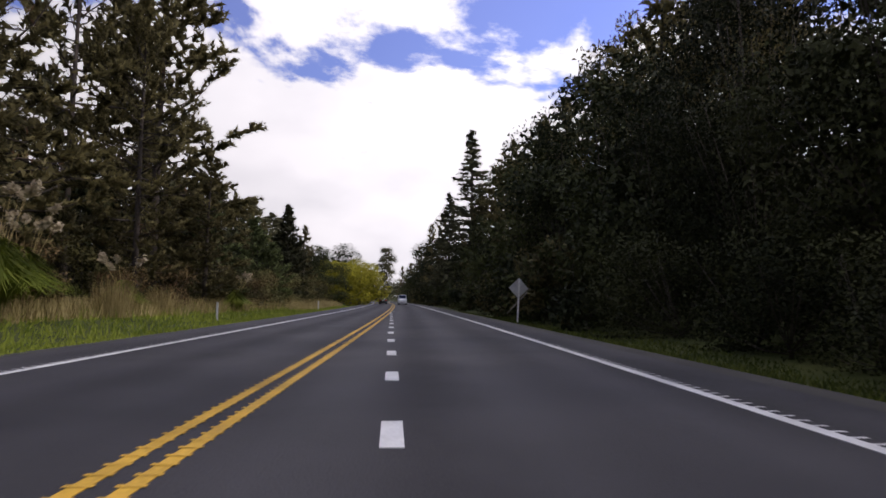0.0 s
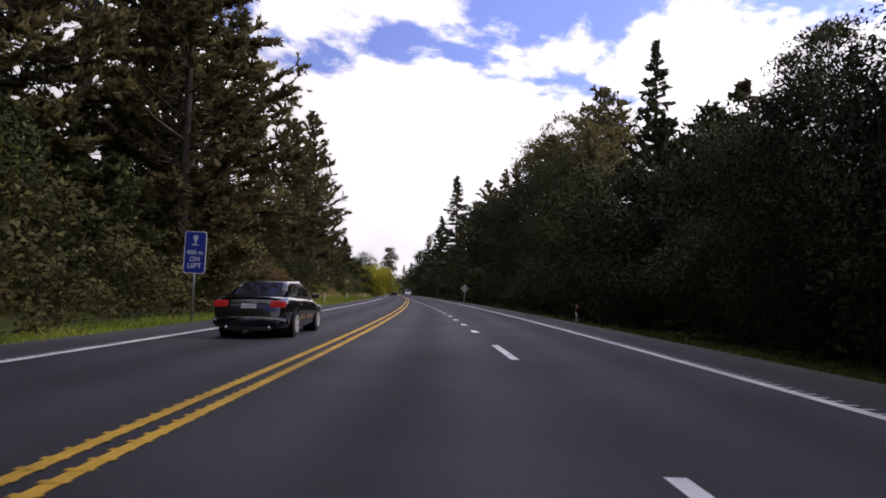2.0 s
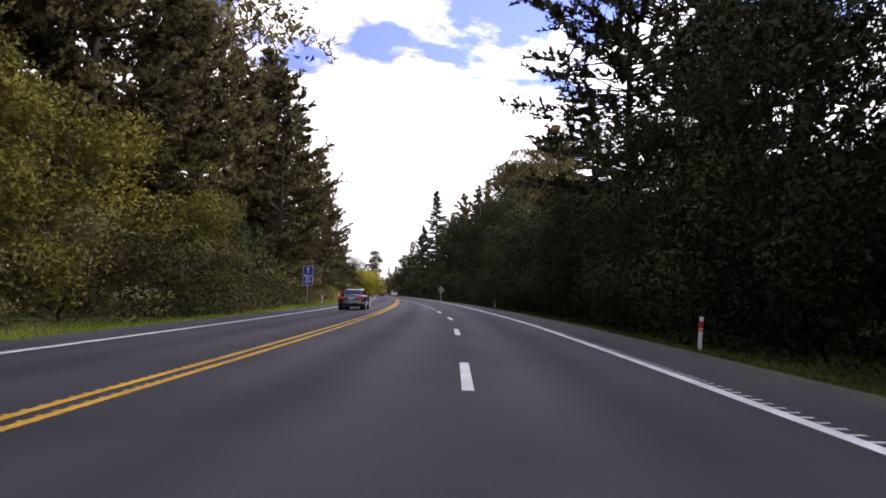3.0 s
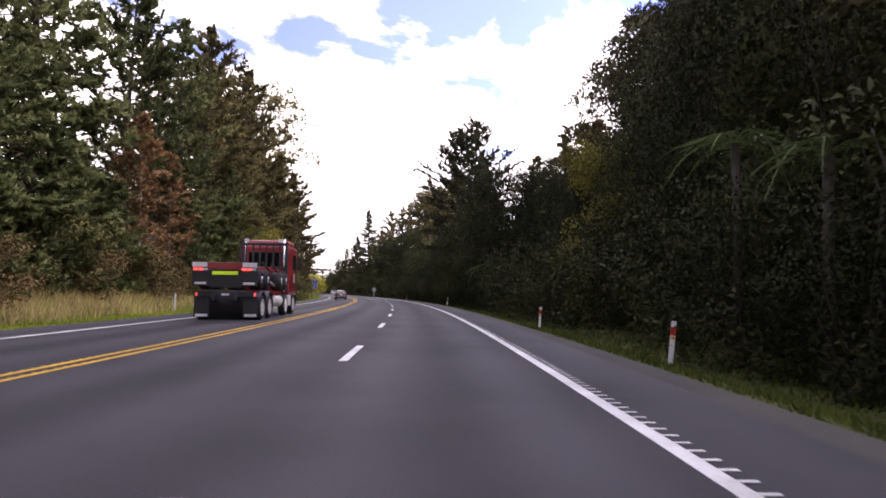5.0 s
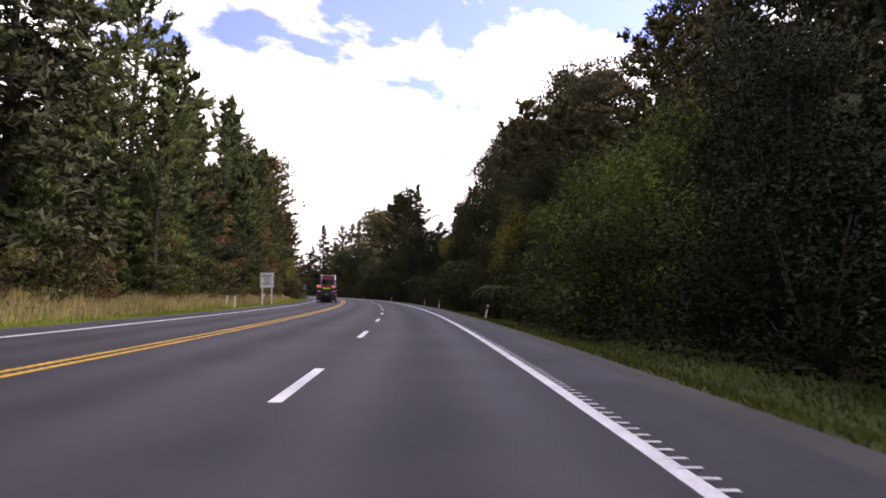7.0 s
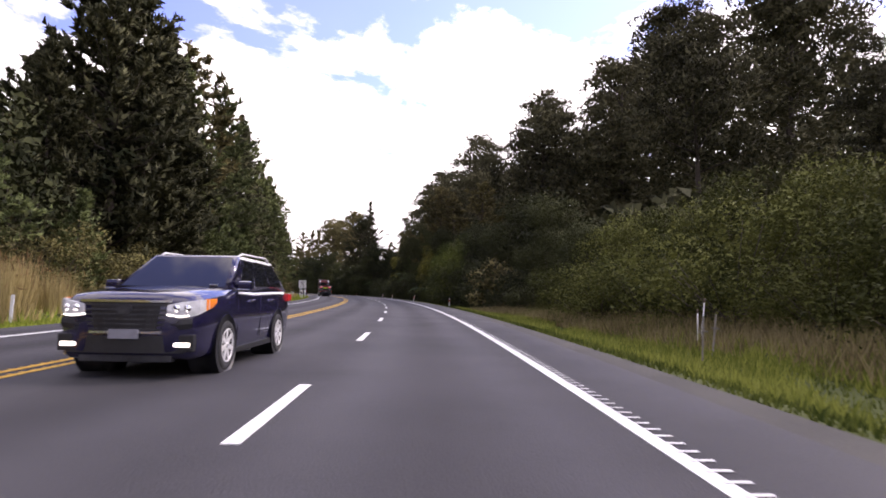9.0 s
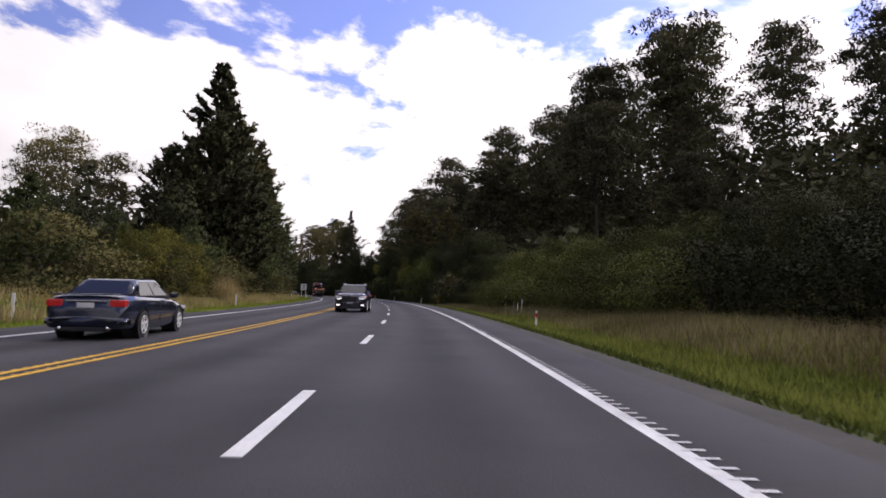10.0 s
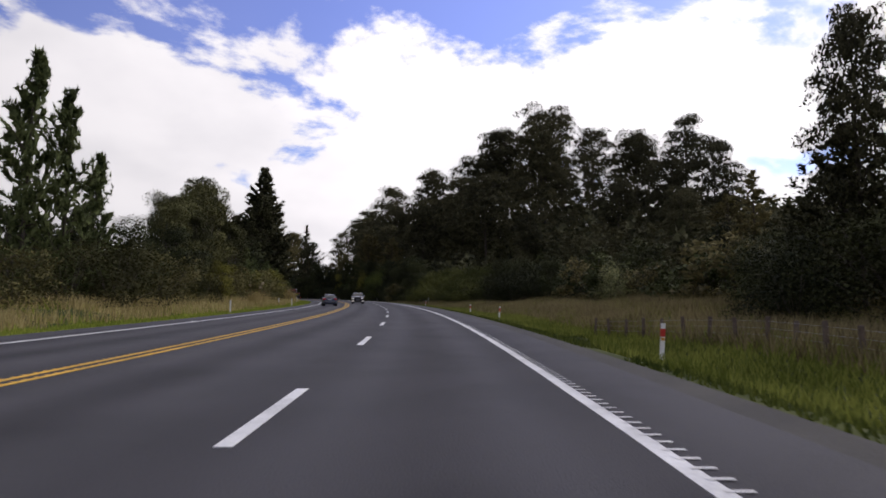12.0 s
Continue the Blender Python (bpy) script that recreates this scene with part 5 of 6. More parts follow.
passing = thing("road_sign", "white passing-lane notice board with black letters on two posts", "road sign", at=Matrix.Translation(spot(130, -7.2, -0.33)) @ pose(0, 0, 0, 0, -1, heading(130) - 12))
for x in (-0.48, 0.48):
    part("post", boxes_mesh("post", [(x - 0.05, x + 0.05, 0.02, 0.12, -0.6, 2.9)], POST_WHITE, 0.01), passing)
board = part("board", plate("board", 1.4, 1.5, -0.01, 2.22, 0.02, 0.06, SIGN_WHITE), passing)
part("border", plate("border", 1.34, 1.44, -0.0125, 2.22, 0.002, 0.05, SIGN_BLACK), board, "thin black border")
part("face", plate("face", 1.31, 1.41, -0.015, 2.22, 0.002, 0.045, SIGN_WHITE), board)
part("lettering", text_mesh("PASSING\nLANE\n2 km\nAHEAD", 0.27, SIGN_BLACK, 1.0), board).location = (0, -0.019, 2.22)

warning = thing("road_sign", "bare metal back of a diamond warning sign with a leaning strut", "road sign", at=Matrix.Translation(spot(-42.5, 9.2, 0.05)) @ pose(0, 0, 0, 0, 3, heading(-42.5) + 8))
part("post", boxes_mesh("post", [(-0.05, 0.05, -0.05, 0.05, -0.2, 3.15)], POST_WHITE, 0.01), warning)
diamond = plate("panel", 1.02, 1.02, 0.08, 0.0, 0.01, 0.06, SIGN_BACK)
diamond.transform(Matrix.Translation((0, 0, 2.55)) @ Matrix.Rotation(radians(45), 4, "Y"))
part("panel", diamond, warning, "dull grey back of a diamond panel")
part("strut", tubes_mesh("strut", [([(-0.75, 0.1, 0.75), (0.65, 0.1, 2.3)], [0.045, 0.045])], PALE_BARK, 6), warning, "leaning pale timber strut")

for s, lat, tilt in ((236, 12.6, 2), (235.1, 13.3, 6)):
    stake = thing("stake", "thin grey timber stake standing in the grass", "stake", "survey stakes", Matrix.Translation(spot(s, lat, 0.05)) @ pose(0, 0, 0, 0, tilt, heading(s)))
    part("shaft", boxes_mesh("shaft", [(-0.02, 0.02, -0.02, 0.02, 0, 1.25)], PALE_BARK, 0.006), stake)
    part("crosspiece", boxes_mesh("crosspiece", [(-0.12, 0.12, -0.032, -0.02, 0.85, 0.89)], PALE_BARK, 0.004), stake)

for s, lat, high, lean in ((232.0, 14.4, 1.2, 1), (231.4, 14.8, 1.5, 6)):
    stake = thing("survey_stake", "thin weathered white stake standing in the verge grass", "stake", "survey stakes", Matrix.Translation(spot(s, lat, 0.05)) @ pose(0, 0, 0, 0, lean, heading(s)))
    part("shaft", tubes_mesh("shaft", [([(0, 0, 0), (0, 0, high)], [0.024, 0.02])], POST_WHITE, 8), stake)
    part("cap", tubes_mesh("cap", [([(0, 0, high - 0.12), (0, 0, high + 0.02)], [0.03, 0.03])], TIMBER, 8), stake)
fence = thing("fence", "low timber post and wire stock fence in grass", "fence", at=pose(0, 0, 0))
fence_run = [(314.0 + 1.25 * k, 13.6 + 0.24 * min(k, 8)) for k in range(16)]
for s, lat in fence_run:
    q = spot(s, lat, 0.2)
    me = boxes_mesh("fence_post", [(-0.05, 0.05, -0.05, 0.05, 0, 0.95 + 0.1 * rng.random())], TIMBER, 0.012)
    ob = part("fence_post", me, fence)
    ob.matrix_basis = Matrix.Translation(q) @ pose(0, 0, 0, 3 * rng.normal(), 3 * rng.normal(), heading(s))
for z in (0.3, 0.5, 0.7):
    pts = [spot(s, lat) + Vector((0, 0, z)) for s, lat in fence_run]
    part("wire", tubes_mesh("wire", [(pts, [0.005] * len(pts))], STEEL, 4), fence)

# ---- vehicles, standing on the road ----
TYRE = material("tyre_rubber", (0.02, 0.02, 0.021), 0.85, spread=0.3, scale=6, bump=0.2)
ALLOY = material("silver_alloy", (0.62, 0.62, 0.61), 0.4, 0.1, spread=0.1, scale=5)
CHROME = material("chrome_trim", (0.7, 0.7, 0.72), 0.12, 1.0, spread=0.05, scale=5)
BLACK_TRIM = material("black_plastic", (0.015, 0.015, 0.016), 0.5, spread=0.25, scale=12)
CAR_GLASS = material("tinted_glass", (0.008, 0.009, 0.012), 0.03, spread=0.1, scale=2, spec=0.5)
NAVY = material("dark_navy_paint", (0.014, 0.012, 0.045), 0.2, 0.25, spread=0.2, scale=2, coat=1.0)
INK_BLUE = material("dark_blue_paint", (0.012, 0.018, 0.04), 0.25, 0.3, spread=0.2, scale=2, coat=1.0)
BLACK_PAINT = material("black_paint", (0.008, 0.008, 0.009), 0.22, 0.2, spread=0.2, scale=2, coat=1.0)
WHITE_VAN = material("white_paint", (0.75, 0.75, 0.75), 0.35, spread=0.08, scale=2, coat=0.6)
RED_PAINT = material("truck_red_paint", (0.24, 0.018, 0.02), 0.35, 0.0, spread=0.3, scale=1.5, coat=0.6)
DARK_STEEL = material("grimy_steel", (0.045, 0.045, 0.048), 0.65, 0.4, spread=0.5, scale=3, bump=0.2)
PLATE_MAT = material("pale_plate", (0.6, 0.6, 0.58), 0.5, spread=0.1, scale=6)
DULL_PLATE = material("dull_plate", (0.22, 0.22, 0.25), 0.5, spread=0.15, scale=6)
LENS = material("headlamp_lens", (0.72, 0.73, 0.75), 0.1, 0.3, spread=0.2, scale=14)
LIT_WHITE = material("lit_lamp", (0.9, 0.9, 0.85), 0.3, emit=(1.0, 0.93, 0.8), power=4.0)
AMBER = material("amber_lens", (0.75, 0.2, 0.02), 0.2, emit=(1.0, 0.3, 0.03), power=0.08)
TAIL_RED = material("tail_lamp_lens", (0.35, 0.012, 0.015), 0.2, spread=0.2, scale=8, emit=(1.0, 0.05, 0.04), power=0.15)
LIT_RED = material("lit_tail_lamp", (0.6, 0.02, 0.02), 0.3, emit=(1.0, 0.06, 0.05), power=3.5)
# Faint glow added to the reflective strip in place of returned light.
HI_VIS = material("lime_reflective_strip", (0.55, 0.85, 0.02), 0.4, emit=(0.6, 0.95, 0.05), power=0.12)


def loft(name, stations, mat, squash=0.0):
    """A body shell from cross-sections: y, top, bottom, half width, and how far the top edge is drawn in."""
    verts, faces = [], []
    for y, zt, zb, w, tuck in stations:
        mid = zb + (zt - zb) * 0.55
        half = [(0, zt + 0.02), (w * tuck * 0.6, zt + 0.012), (w * tuck, zt - 0.02), (w * (tuck * 0.4 + 0.6), zt - 0.1), (w, mid + 0.08), (w * 1.0, mid - 0.06), (w * 0.975, zb + 0.16), (w * 0.955, zb + 0.05), (w * 0.86, zb), (0, zb)]
        ring = half + [(-x, z) for x, z in half[-2:0:-1]]
        verts += [(x, y, z) for x, z in ring]
    n = 18
    for i in range(len(stations) - 1):
        for k in range(n):
            j = (k + 1) % n
            faces.append((i * n + k, i * n + j, (i + 1) * n + j, (i + 1) * n + k))
    faces.append(tuple(range(n)))
    faces.append(tuple(reversed(range((len(stations) - 1) * n, len(stations) * n))))
    me = mesh_of(name, verts, faces, mat, True)
    bm = bmesh.new()
    bm.from_mesh(me)
    bmesh.ops.recalc_face_normals(bm, faces=bm.faces)
    bm.to_mesh(me)
    bm.free()
    return me


def cabin_shape(spec):
    """Corners of the glasshouse: base front and rear, roof front and rear."""
    f, r, rf, rr, zb, zt, wb, wt = spec
    return {"bf": (f, zb, wb), "br": (r, zb, wb * 0.95), "tf": (rf, zt, wt), "tr": (rr, zt - 0.03, wt * 0.96)}


def cabin(name, spec, mat):
    c = cabin_shape(spec)
    bm = bmesh.new()
    v = {}
    for k, (y, z, w) in c.items():
        for sg in (-1, 1):
            v[k, sg] = bm.verts.new((sg * w, y, z))
    for f in ((("bf", -1), ("bf", 1), ("tf", 1), ("tf", -1)), (("br", 1), ("br", -1), ("tr", -1), ("tr", 1)), (("bf", 1), ("br", 1), ("tr", 1), ("tf", 1)),
              (("br", -1), ("bf", -1), ("tf", -1), ("tr", -1)), (("tf", -1), ("tf", 1), ("tr", 1), ("tr", -1)), (("br", -1), ("br", 1), ("bf", 1), ("bf", -1))):
        bm.faces.new([v[q] for q in f])
    bmesh.ops.recalc_face_normals(bm, faces=bm.faces)
    bmesh.ops.bevel(bm, geom=[e for e in bm.edges if max(q.co.z for q in e.verts) > spec[4] + 0.05], offset=0.07, segments=3, affect="EDGES", profile=0.6)
    me = bpy.data.meshes.new(name)
    bm.to_mesh(me)
    bm.free()
    me.materials.append(mat)
    me.polygons.foreach_set("use_smooth", [True] * len(me.polygons))
    return me


def pane(name, corners, u0, u1, v0, v1, mat, off=0.006, thick=0.004):
    """A pane on the face a b c d (a-b below, d-c above), set a little proud of it."""
    a, b, c, d = [Vector(q) for q in corners]
    nrm = (b - a).cross(d - a).normalized()
    def at(u, v):
        return (a * (1 - u) + b * u) * (1 - v) + (d * (1 - u) + c * u) * v + nrm * off
    grid, steps = [], 4
    for i in range(steps + 1):
        v = v0 + (v1 - v0) * i / steps
        for j in range(steps + 1):
            grid.append(at(u0 + (u1 - u0) * j / steps, v))
    n = steps + 1
    faces = [(i * n + j, i * n + j + 1, (i + 1) * n + j + 1, (i + 1) * n + j) for i in range(steps) for j in range(steps)]
    rim = [j for j in range(n)] + [i * n + steps for i in range(1, n)] + [steps * n + j for j in range(steps - 1, -1, -1)] + [i * n for i in range(steps - 1, 0, -1)]
    base = len(grid)
    grid += [grid[k] - nrm * (off + thick + 0.02) for k in rim]
    m = len(rim)
    faces += [(rim[k], base + k, base + (k + 1) % m, rim[(k + 1) % m]) for k in range(m)]
    return mesh_of(name, grid, faces, mat)


def lathe(name, profile, mat, sides=28):
    """A wheel part turned round the x axis; profile is (x, radius)."""
    verts, faces = [], []
    for x, r in profile:
        for k in range(sides):
            a = 2 * math.pi * k / sides
            verts.append((x, r * math.cos(a), r * math.sin(a)))
    n = len(profile)
    for i in range(n - 1):
        for k in range(sides):
            j = (k + 1) % sides
            faces.append((i * sides + k, i * sides + j, (i + 1) * sides + j, (i + 1) * sides + k))
    faces.append(tuple(range(sides)))
    faces.append(tuple(reversed(range((n - 1) * sides, n * sides))))
    return mesh_of(name, verts, faces, mat, True)


def wheel(parent, x, y, r, wide, out, spokes=7, rim_mat=None):
    """Tyre, rim and spokes; out is +1 or -1, the side that shows."""
    ty = part("wheel", lathe("wheel", [(-wide * 0.14, r * 0.62), (-wide / 2, r * 0.66), (-wide / 2, r * 0.9), (-wide * 0.36, r), (wide * 0.36, r), (wide / 2, r * 0.9), (wide / 2, r * 0.66), (wide * 0.14, r * 0.62)], TYRE), parent, "black rubber tyre on a wheel")
    ty.location = (x, y, r)
    rim_mat = rim_mat or ALLOY
    e = out * wide / 2
    part("rim", lathe("rim", [(e * 0.4, r * 0.645), (e * 1.03, r * 0.655), (e * 1.03, r * 0.6), (e * 0.45, r * 0.58)], rim_mat), ty)
    part("disc", lathe("disc", [(e * 0.35, r * 0.58), (e * 0.38, r * 0.05)], BLACK_TRIM, 16), ty)
    hub = part("hub", lathe("hub", [(e * 0.4, r * 0.14), (e * 1.0, r * 0.12), (e * 1.05, r * 0.06)], rim_mat, 14), ty)
    for k in range(spokes):
        a = 2 * math.pi * k / spokes
        sp = boxes_mesh("spoke", [(min(e * 0.6, e * 0.95), max(e * 0.6, e * 0.95), -r * 0.1, r * 0.1, r * 0.08, r * 0.61)], rim_mat, 0.006)
        part("spoke", sp, ty).matrix_basis = Matrix.Rotation(a, 4, "X")
    return ty


def both(ob, name, boxes, mat, bevel, label=""):
    """One part on each side of a vehicle."""
    for sg in (-1, 1):
        part(name, boxes_mesh(name, [(min(sg * b[0], sg * b[1]), max(sg * b[0], sg * b[1]), *b[2:]) for b in boxes], mat, bevel), ob, label)


def car_shell(ob, stations, spec, paint, wheels, r, side_cuts, spokes=7, wide=0.23):
    part("body", loft("body", stations, paint), ob)
    cab = part("cabin", cabin("cabin", spec, paint), ob)
    c = cabin_shape(spec)
    def p3(k, sg):
        y, z, w = c[k]
        return (sg * w, y, z)
    part("windscreen", pane("windscreen", [p3("bf", 1), p3("bf", -1), p3("tf", -1), p3("tf", 1)], 0.06, 0.94, 0.1, 0.93, CAR_GLASS), cab)
    part("rear_window", pane("rear_window", [p3("br", -1), p3("br", 1), p3("tr", 1), p3("tr", -1)], 0.09, 0.91, 0.12, 0.9, CAR_GLASS), cab)
    for u0, u1 in side_cuts:
        part("side_window", pane("side_window", [p3("bf", -1), p3("br", -1), p3("tr", -1), p3("tf", -1)], u0, u1, 0.14, 0.88, CAR_GLASS), cab)
        part("side_window", pane("side_window", [p3("br", 1), p3("bf", 1), p3("tf", 1), p3("tr", 1)], 1 - u1, 1 - u0, 0.14, 0.88, CAR_GLASS), cab)
    half = max(q[3] for q in stations)
    for y in wheels:
        for sg in (-1, 1):
            arch = lathe("wheel_arch", [(half * 0.6 * sg, r * 1.18), ((half + 0.006) * sg, r * 1.18)], BLACK_TRIM, 26)
            part("wheel_arch", arch, ob).location = (0, y, r + 0.01)
            wheel(ob, sg * (half - wide / 2 + 0.02), y, r, wide, sg, spokes)
    return cab


def shaped_strip(name, run, sg, mat, thick=0.03):
    """A lamp or vent that wraps a corner: x, y, lower and upper edge along its run."""
    verts, faces = [], []
    for x, y, z0, z1 in run:
        mid = (z0 + z1) / 2
        for dy, z in ((0, z0), (0.012, mid), (0, z1)):
            verts.append((sg * (x + dy * 0.4), y + dy, z))
        for z in (z1, z0):
            verts.append((sg * (x - thick), y - thick, z))
    n = 5
    for i in range(len(run) - 1):
        for k in range(n):
            j = (k + 1) % n
            f = (i * n + k, i * n + j, (i + 1) * n + j, (i + 1) * n + k)
            faces.append(f if sg > 0 else tuple(reversed(f)))
    faces += [tuple(range(n)), tuple(reversed(range((len(run) - 1) * n, len(run) * n)))]
    return mesh_of(name, verts, faces, mat)


def front_strip(name, plan, z0, z1, lower, mat, thick=0.05):
    """A bowed panel across a car's nose; its lower edge is narrower by the given share."""
    verts, faces = [], []
    for x, y in plan:
        verts += [(x * lower, y, z0), (x, y, z1), (x, y - thick, z1), (x * lower, y - thick, z0)]
    for i in range(len(plan) - 1):
        for k in range(4):
            j = (k + 1) % 4
            faces.append((i * 4 + k, i * 4 + j, i * 4 + 4 + j, i * 4 + 4 + k))
    o = (len(plan) - 1) * 4
    faces += [(3, 2, 1, 0), (o, o + 1, o + 2, o + 3)]
    return mesh_of(name, verts, faces, mat)


def suv(s, lat):
    ob = thing("suv_car", "dark navy sport utility car with lit fog lamps", "car", at=Matrix.Translation((*map(float, road_at(s, lat)), 0.0)) @ pose(0, 0, 0, 0, 0, heading(s) + 178))
    st = [(2.43, 0.96, 0.36, 0.64, 0.8), (2.38, 1.05, 0.28, 0.83, 0.82), (2.26, 1.1, 0.25, 0.905, 0.83), (2.02, 1.13, 0.24, 0.945, 0.84), (1.6, 1.16, 0.23, 0.96, 0.86), (1.05, 1.19, 0.22, 0.965, 0.92),
          (0.0, 1.14, 0.22, 0.96, 0.94), (-1.2, 1.15, 0.22, 0.96, 0.94), (-2.0, 1.16, 0.25, 0.95, 0.93), (-2.3, 1.12, 0.3, 0.92, 0.9), (-2.42, 1.0, 0.4, 0.85, 0.86)]
    spec = (1.16, -2.36, 0.2, -1.85, 1.14, 1.73, 0.91, 0.69)
    cab = car_shell(ob, st, spec, NAVY, (1.45, -1.34), 0.37, ((0.12, 0.345), (0.375, 0.64), (0.67, 0.93)), 7, 0.25)
    front = [(-0.56, 2.415), (-0.3, 2.452), (0.0, 2.462), (0.3, 2.452), (0.56, 2.415)]
    grille = part("grille", front_strip("grille", front, 0.6, 1.0, 0.86, BLACK_TRIM), ob, "dark grille with chrome bars")
    for k in range(6):
        z = 0.63 + 0.062 * k
        part("bar", front_strip("bar", [(x * (0.84 + 0.16 * (z - 0.6) / 0.4), y + 0.014) for x, y in front], z, z + 0.022, 1.0, DARK_STEEL), grille)
    for z, wide in ((0.985, 1.05), (0.585, 0.86)):
        part("trim", front_strip("trim", [(x * wide, y + 0.012) for x, y in front], z, z + 0.032, 1.0, CHROME), grille, "chrome grille trim")
    part("emblem", plate("emblem", 0.2, 0.13, 0, 0, 0.02, 0.06, DARK_STEEL), grille).matrix_basis = Matrix.Translation((0, 2.487, 0.9)) @ Matrix.Rotation(math.pi, 4, "Z")
    part("number_plate", boxes_mesh("number_plate", [(-0.19, 0.19, 2.462, 2.486, 0.52, 0.64)], DULL_PLATE, 0.006), ob, "plain dull number plate")
    part("lower_grille", front_strip("lower_grille", [(x * 1.25, y - 0.01) for x, y in front], 0.34, 0.56, 1.08, BLACK_TRIM), ob)
    part("bonnet_crease", shaped_strip("bonnet_crease", ((0.3, 2.2, 1.105, 1.115), (0.36, 1.7, 1.15, 1.158), (0.42, 1.1, 1.185, 1.19)), 1, NAVY), ob)
    part("bonnet_crease", shaped_strip("bonnet_crease", ((0.3, 2.2, 1.105, 1.115), (0.36, 1.7, 1.15, 1.158), (0.42, 1.1, 1.185, 1.19)), -1, NAVY), ob)
    part("skid_plate", boxes_mesh("skid_plate", [(-0.6, 0.6, 2.3, 2.4, 0.22, 0.32)], DARK_STEEL, 0.02), ob)
    for sg in (-1, 1):
        run = ((0.53, 2.432, 0.81, 0.955), (0.68, 2.427, 0.79, 0.985), (0.8, 2.402, 0.8, 1.005), (0.895, 2.3, 0.835, 1.022), (0.946, 2.1, 0.9, 1.03))
        lamp = part("headlight", shaped_strip("headlight", run, sg, LENS), ob, "clear swept-back headlight")
        tail = ((0.934, 2.17, 0.88, 1.032), (0.957, 2.02, 0.915, 1.036), (0.968, 1.88, 0.985, 1.04))
        part("indicator", shaped_strip("indicator", tail, sg, AMBER), lamp, "amber wrap-round indicator")
        for x in (0.64, 0.77):
            bulb = part("bulb", lathe("bulb", [(-0.01, 0.05), (0.012, 0.046), (0.02, 0.02)], CHROME, 14), lamp)
            bulb.matrix_basis = Matrix.Translation((sg * x, 2.43 if x < 0.7 else 2.412, 0.91)) @ pose(0, 0, 0, 0, 0, 90)
        part("running_lamp", shaped_strip("running_lamp", [(x, y + 0.008, z0 + 0.01, z0 + 0.028) for x, y, z0, z1 in run[:3]], sg, LIT_WHITE), lamp, "lit white strip")
        part("bumper_vent", shaped_strip("bumper_vent", ((0.58, 2.42, 0.64, 0.77), (0.7, 2.42, 0.64, 0.77), (0.84, 2.39, 0.66, 0.78)), sg, BLACK_TRIM), ob)
        fog = part("fog_lamp", boxes_mesh("fog_lamp", [(sg * 0.72 - 0.11, sg * 0.72 + 0.11, 2.34, 2.43, 0.42, 0.475)], LIT_WHITE, 0.015), ob, "lit white fog lamp")
        part("surround", boxes_mesh("surround", [(sg * 0.72 - 0.15, sg * 0.72 + 0.15, 2.3, 2.415, 0.36, 0.58)], BLACK_TRIM, 0.02), fog)
        mir = part("mirror", boxes_mesh("mirror", [(sg * 1.0 - 0.12, sg * 1.0 + 0.12, 0.72, 0.9, 1.13, 1.3)], NAVY, 0.05), ob)
        part("mirror_trim", boxes_mesh("mirror_trim", [(sg * 1.0 - 0.1, sg * 1.0 + 0.11, 0.86, 0.905, 1.15, 1.18)], CHROME, 0.008), mir)
        rail = part("roof_rail", tubes_mesh("roof_rail", [([(sg * 0.63, 0.15, 1.69), (sg * 0.65, -0.1, 1.765), (sg * 0.64, -1.5, 1.765), (sg * 0.62, -1.8, 1.69)], [0.02] * 4)], ALLOY, 8), ob, "silver roof rail")
        for y in (0.45, -0.75):
            part("door_handle", boxes_mesh("door_handle", [(sg * 0.965 - 0.02, sg * 0.965 + 0.02, y - 0.3, y - 0.12, 0.98, 1.01)], CHROME, 0.008), ob, "chrome door handle")
        for y in (0.95, -0.22, -1.3):
            part("door_seam", boxes_mesh("door_seam", [(sg * 0.958 - 0.004, sg * 0.958 + 0.006, y - 0.005, y + 0.005, 0.4, 1.08)], BLACK_TRIM), ob)
        part("sill", boxes_mesh("sill", [(sg * 0.9 - 0.06, sg * 0.9 + 0.06, -1.0, 1.0, 0.22, 0.31)], BLACK_TRIM, 0.02), ob)
        part("tail_lamp", boxes_mesh("tail_lamp", [(sg * 0.86 - 0.1, sg * 0.86 + 0.08, -2.42, -2.15, 0.95, 1.1)], TAIL_RED, 0.03), ob)
    part("sticker", boxes_mesh("sticker", [(-0.06, 0.06, -0.002, 0.002, -0.025, 0.025)], PLATE_MAT), cab, "pale paper label").matrix_basis = Matrix.Translation((-0.6, 1.03, 1.225)) @ pose(0, 0, 0, -58, 0, 0)
    part("wiper", tubes_mesh("wiper", [([(0.35, 1.06, 1.165), (-0.2, 1.0, 1.21)], [0.012, 0.008])], BLACK_TRIM, 5), cab)
    return ob


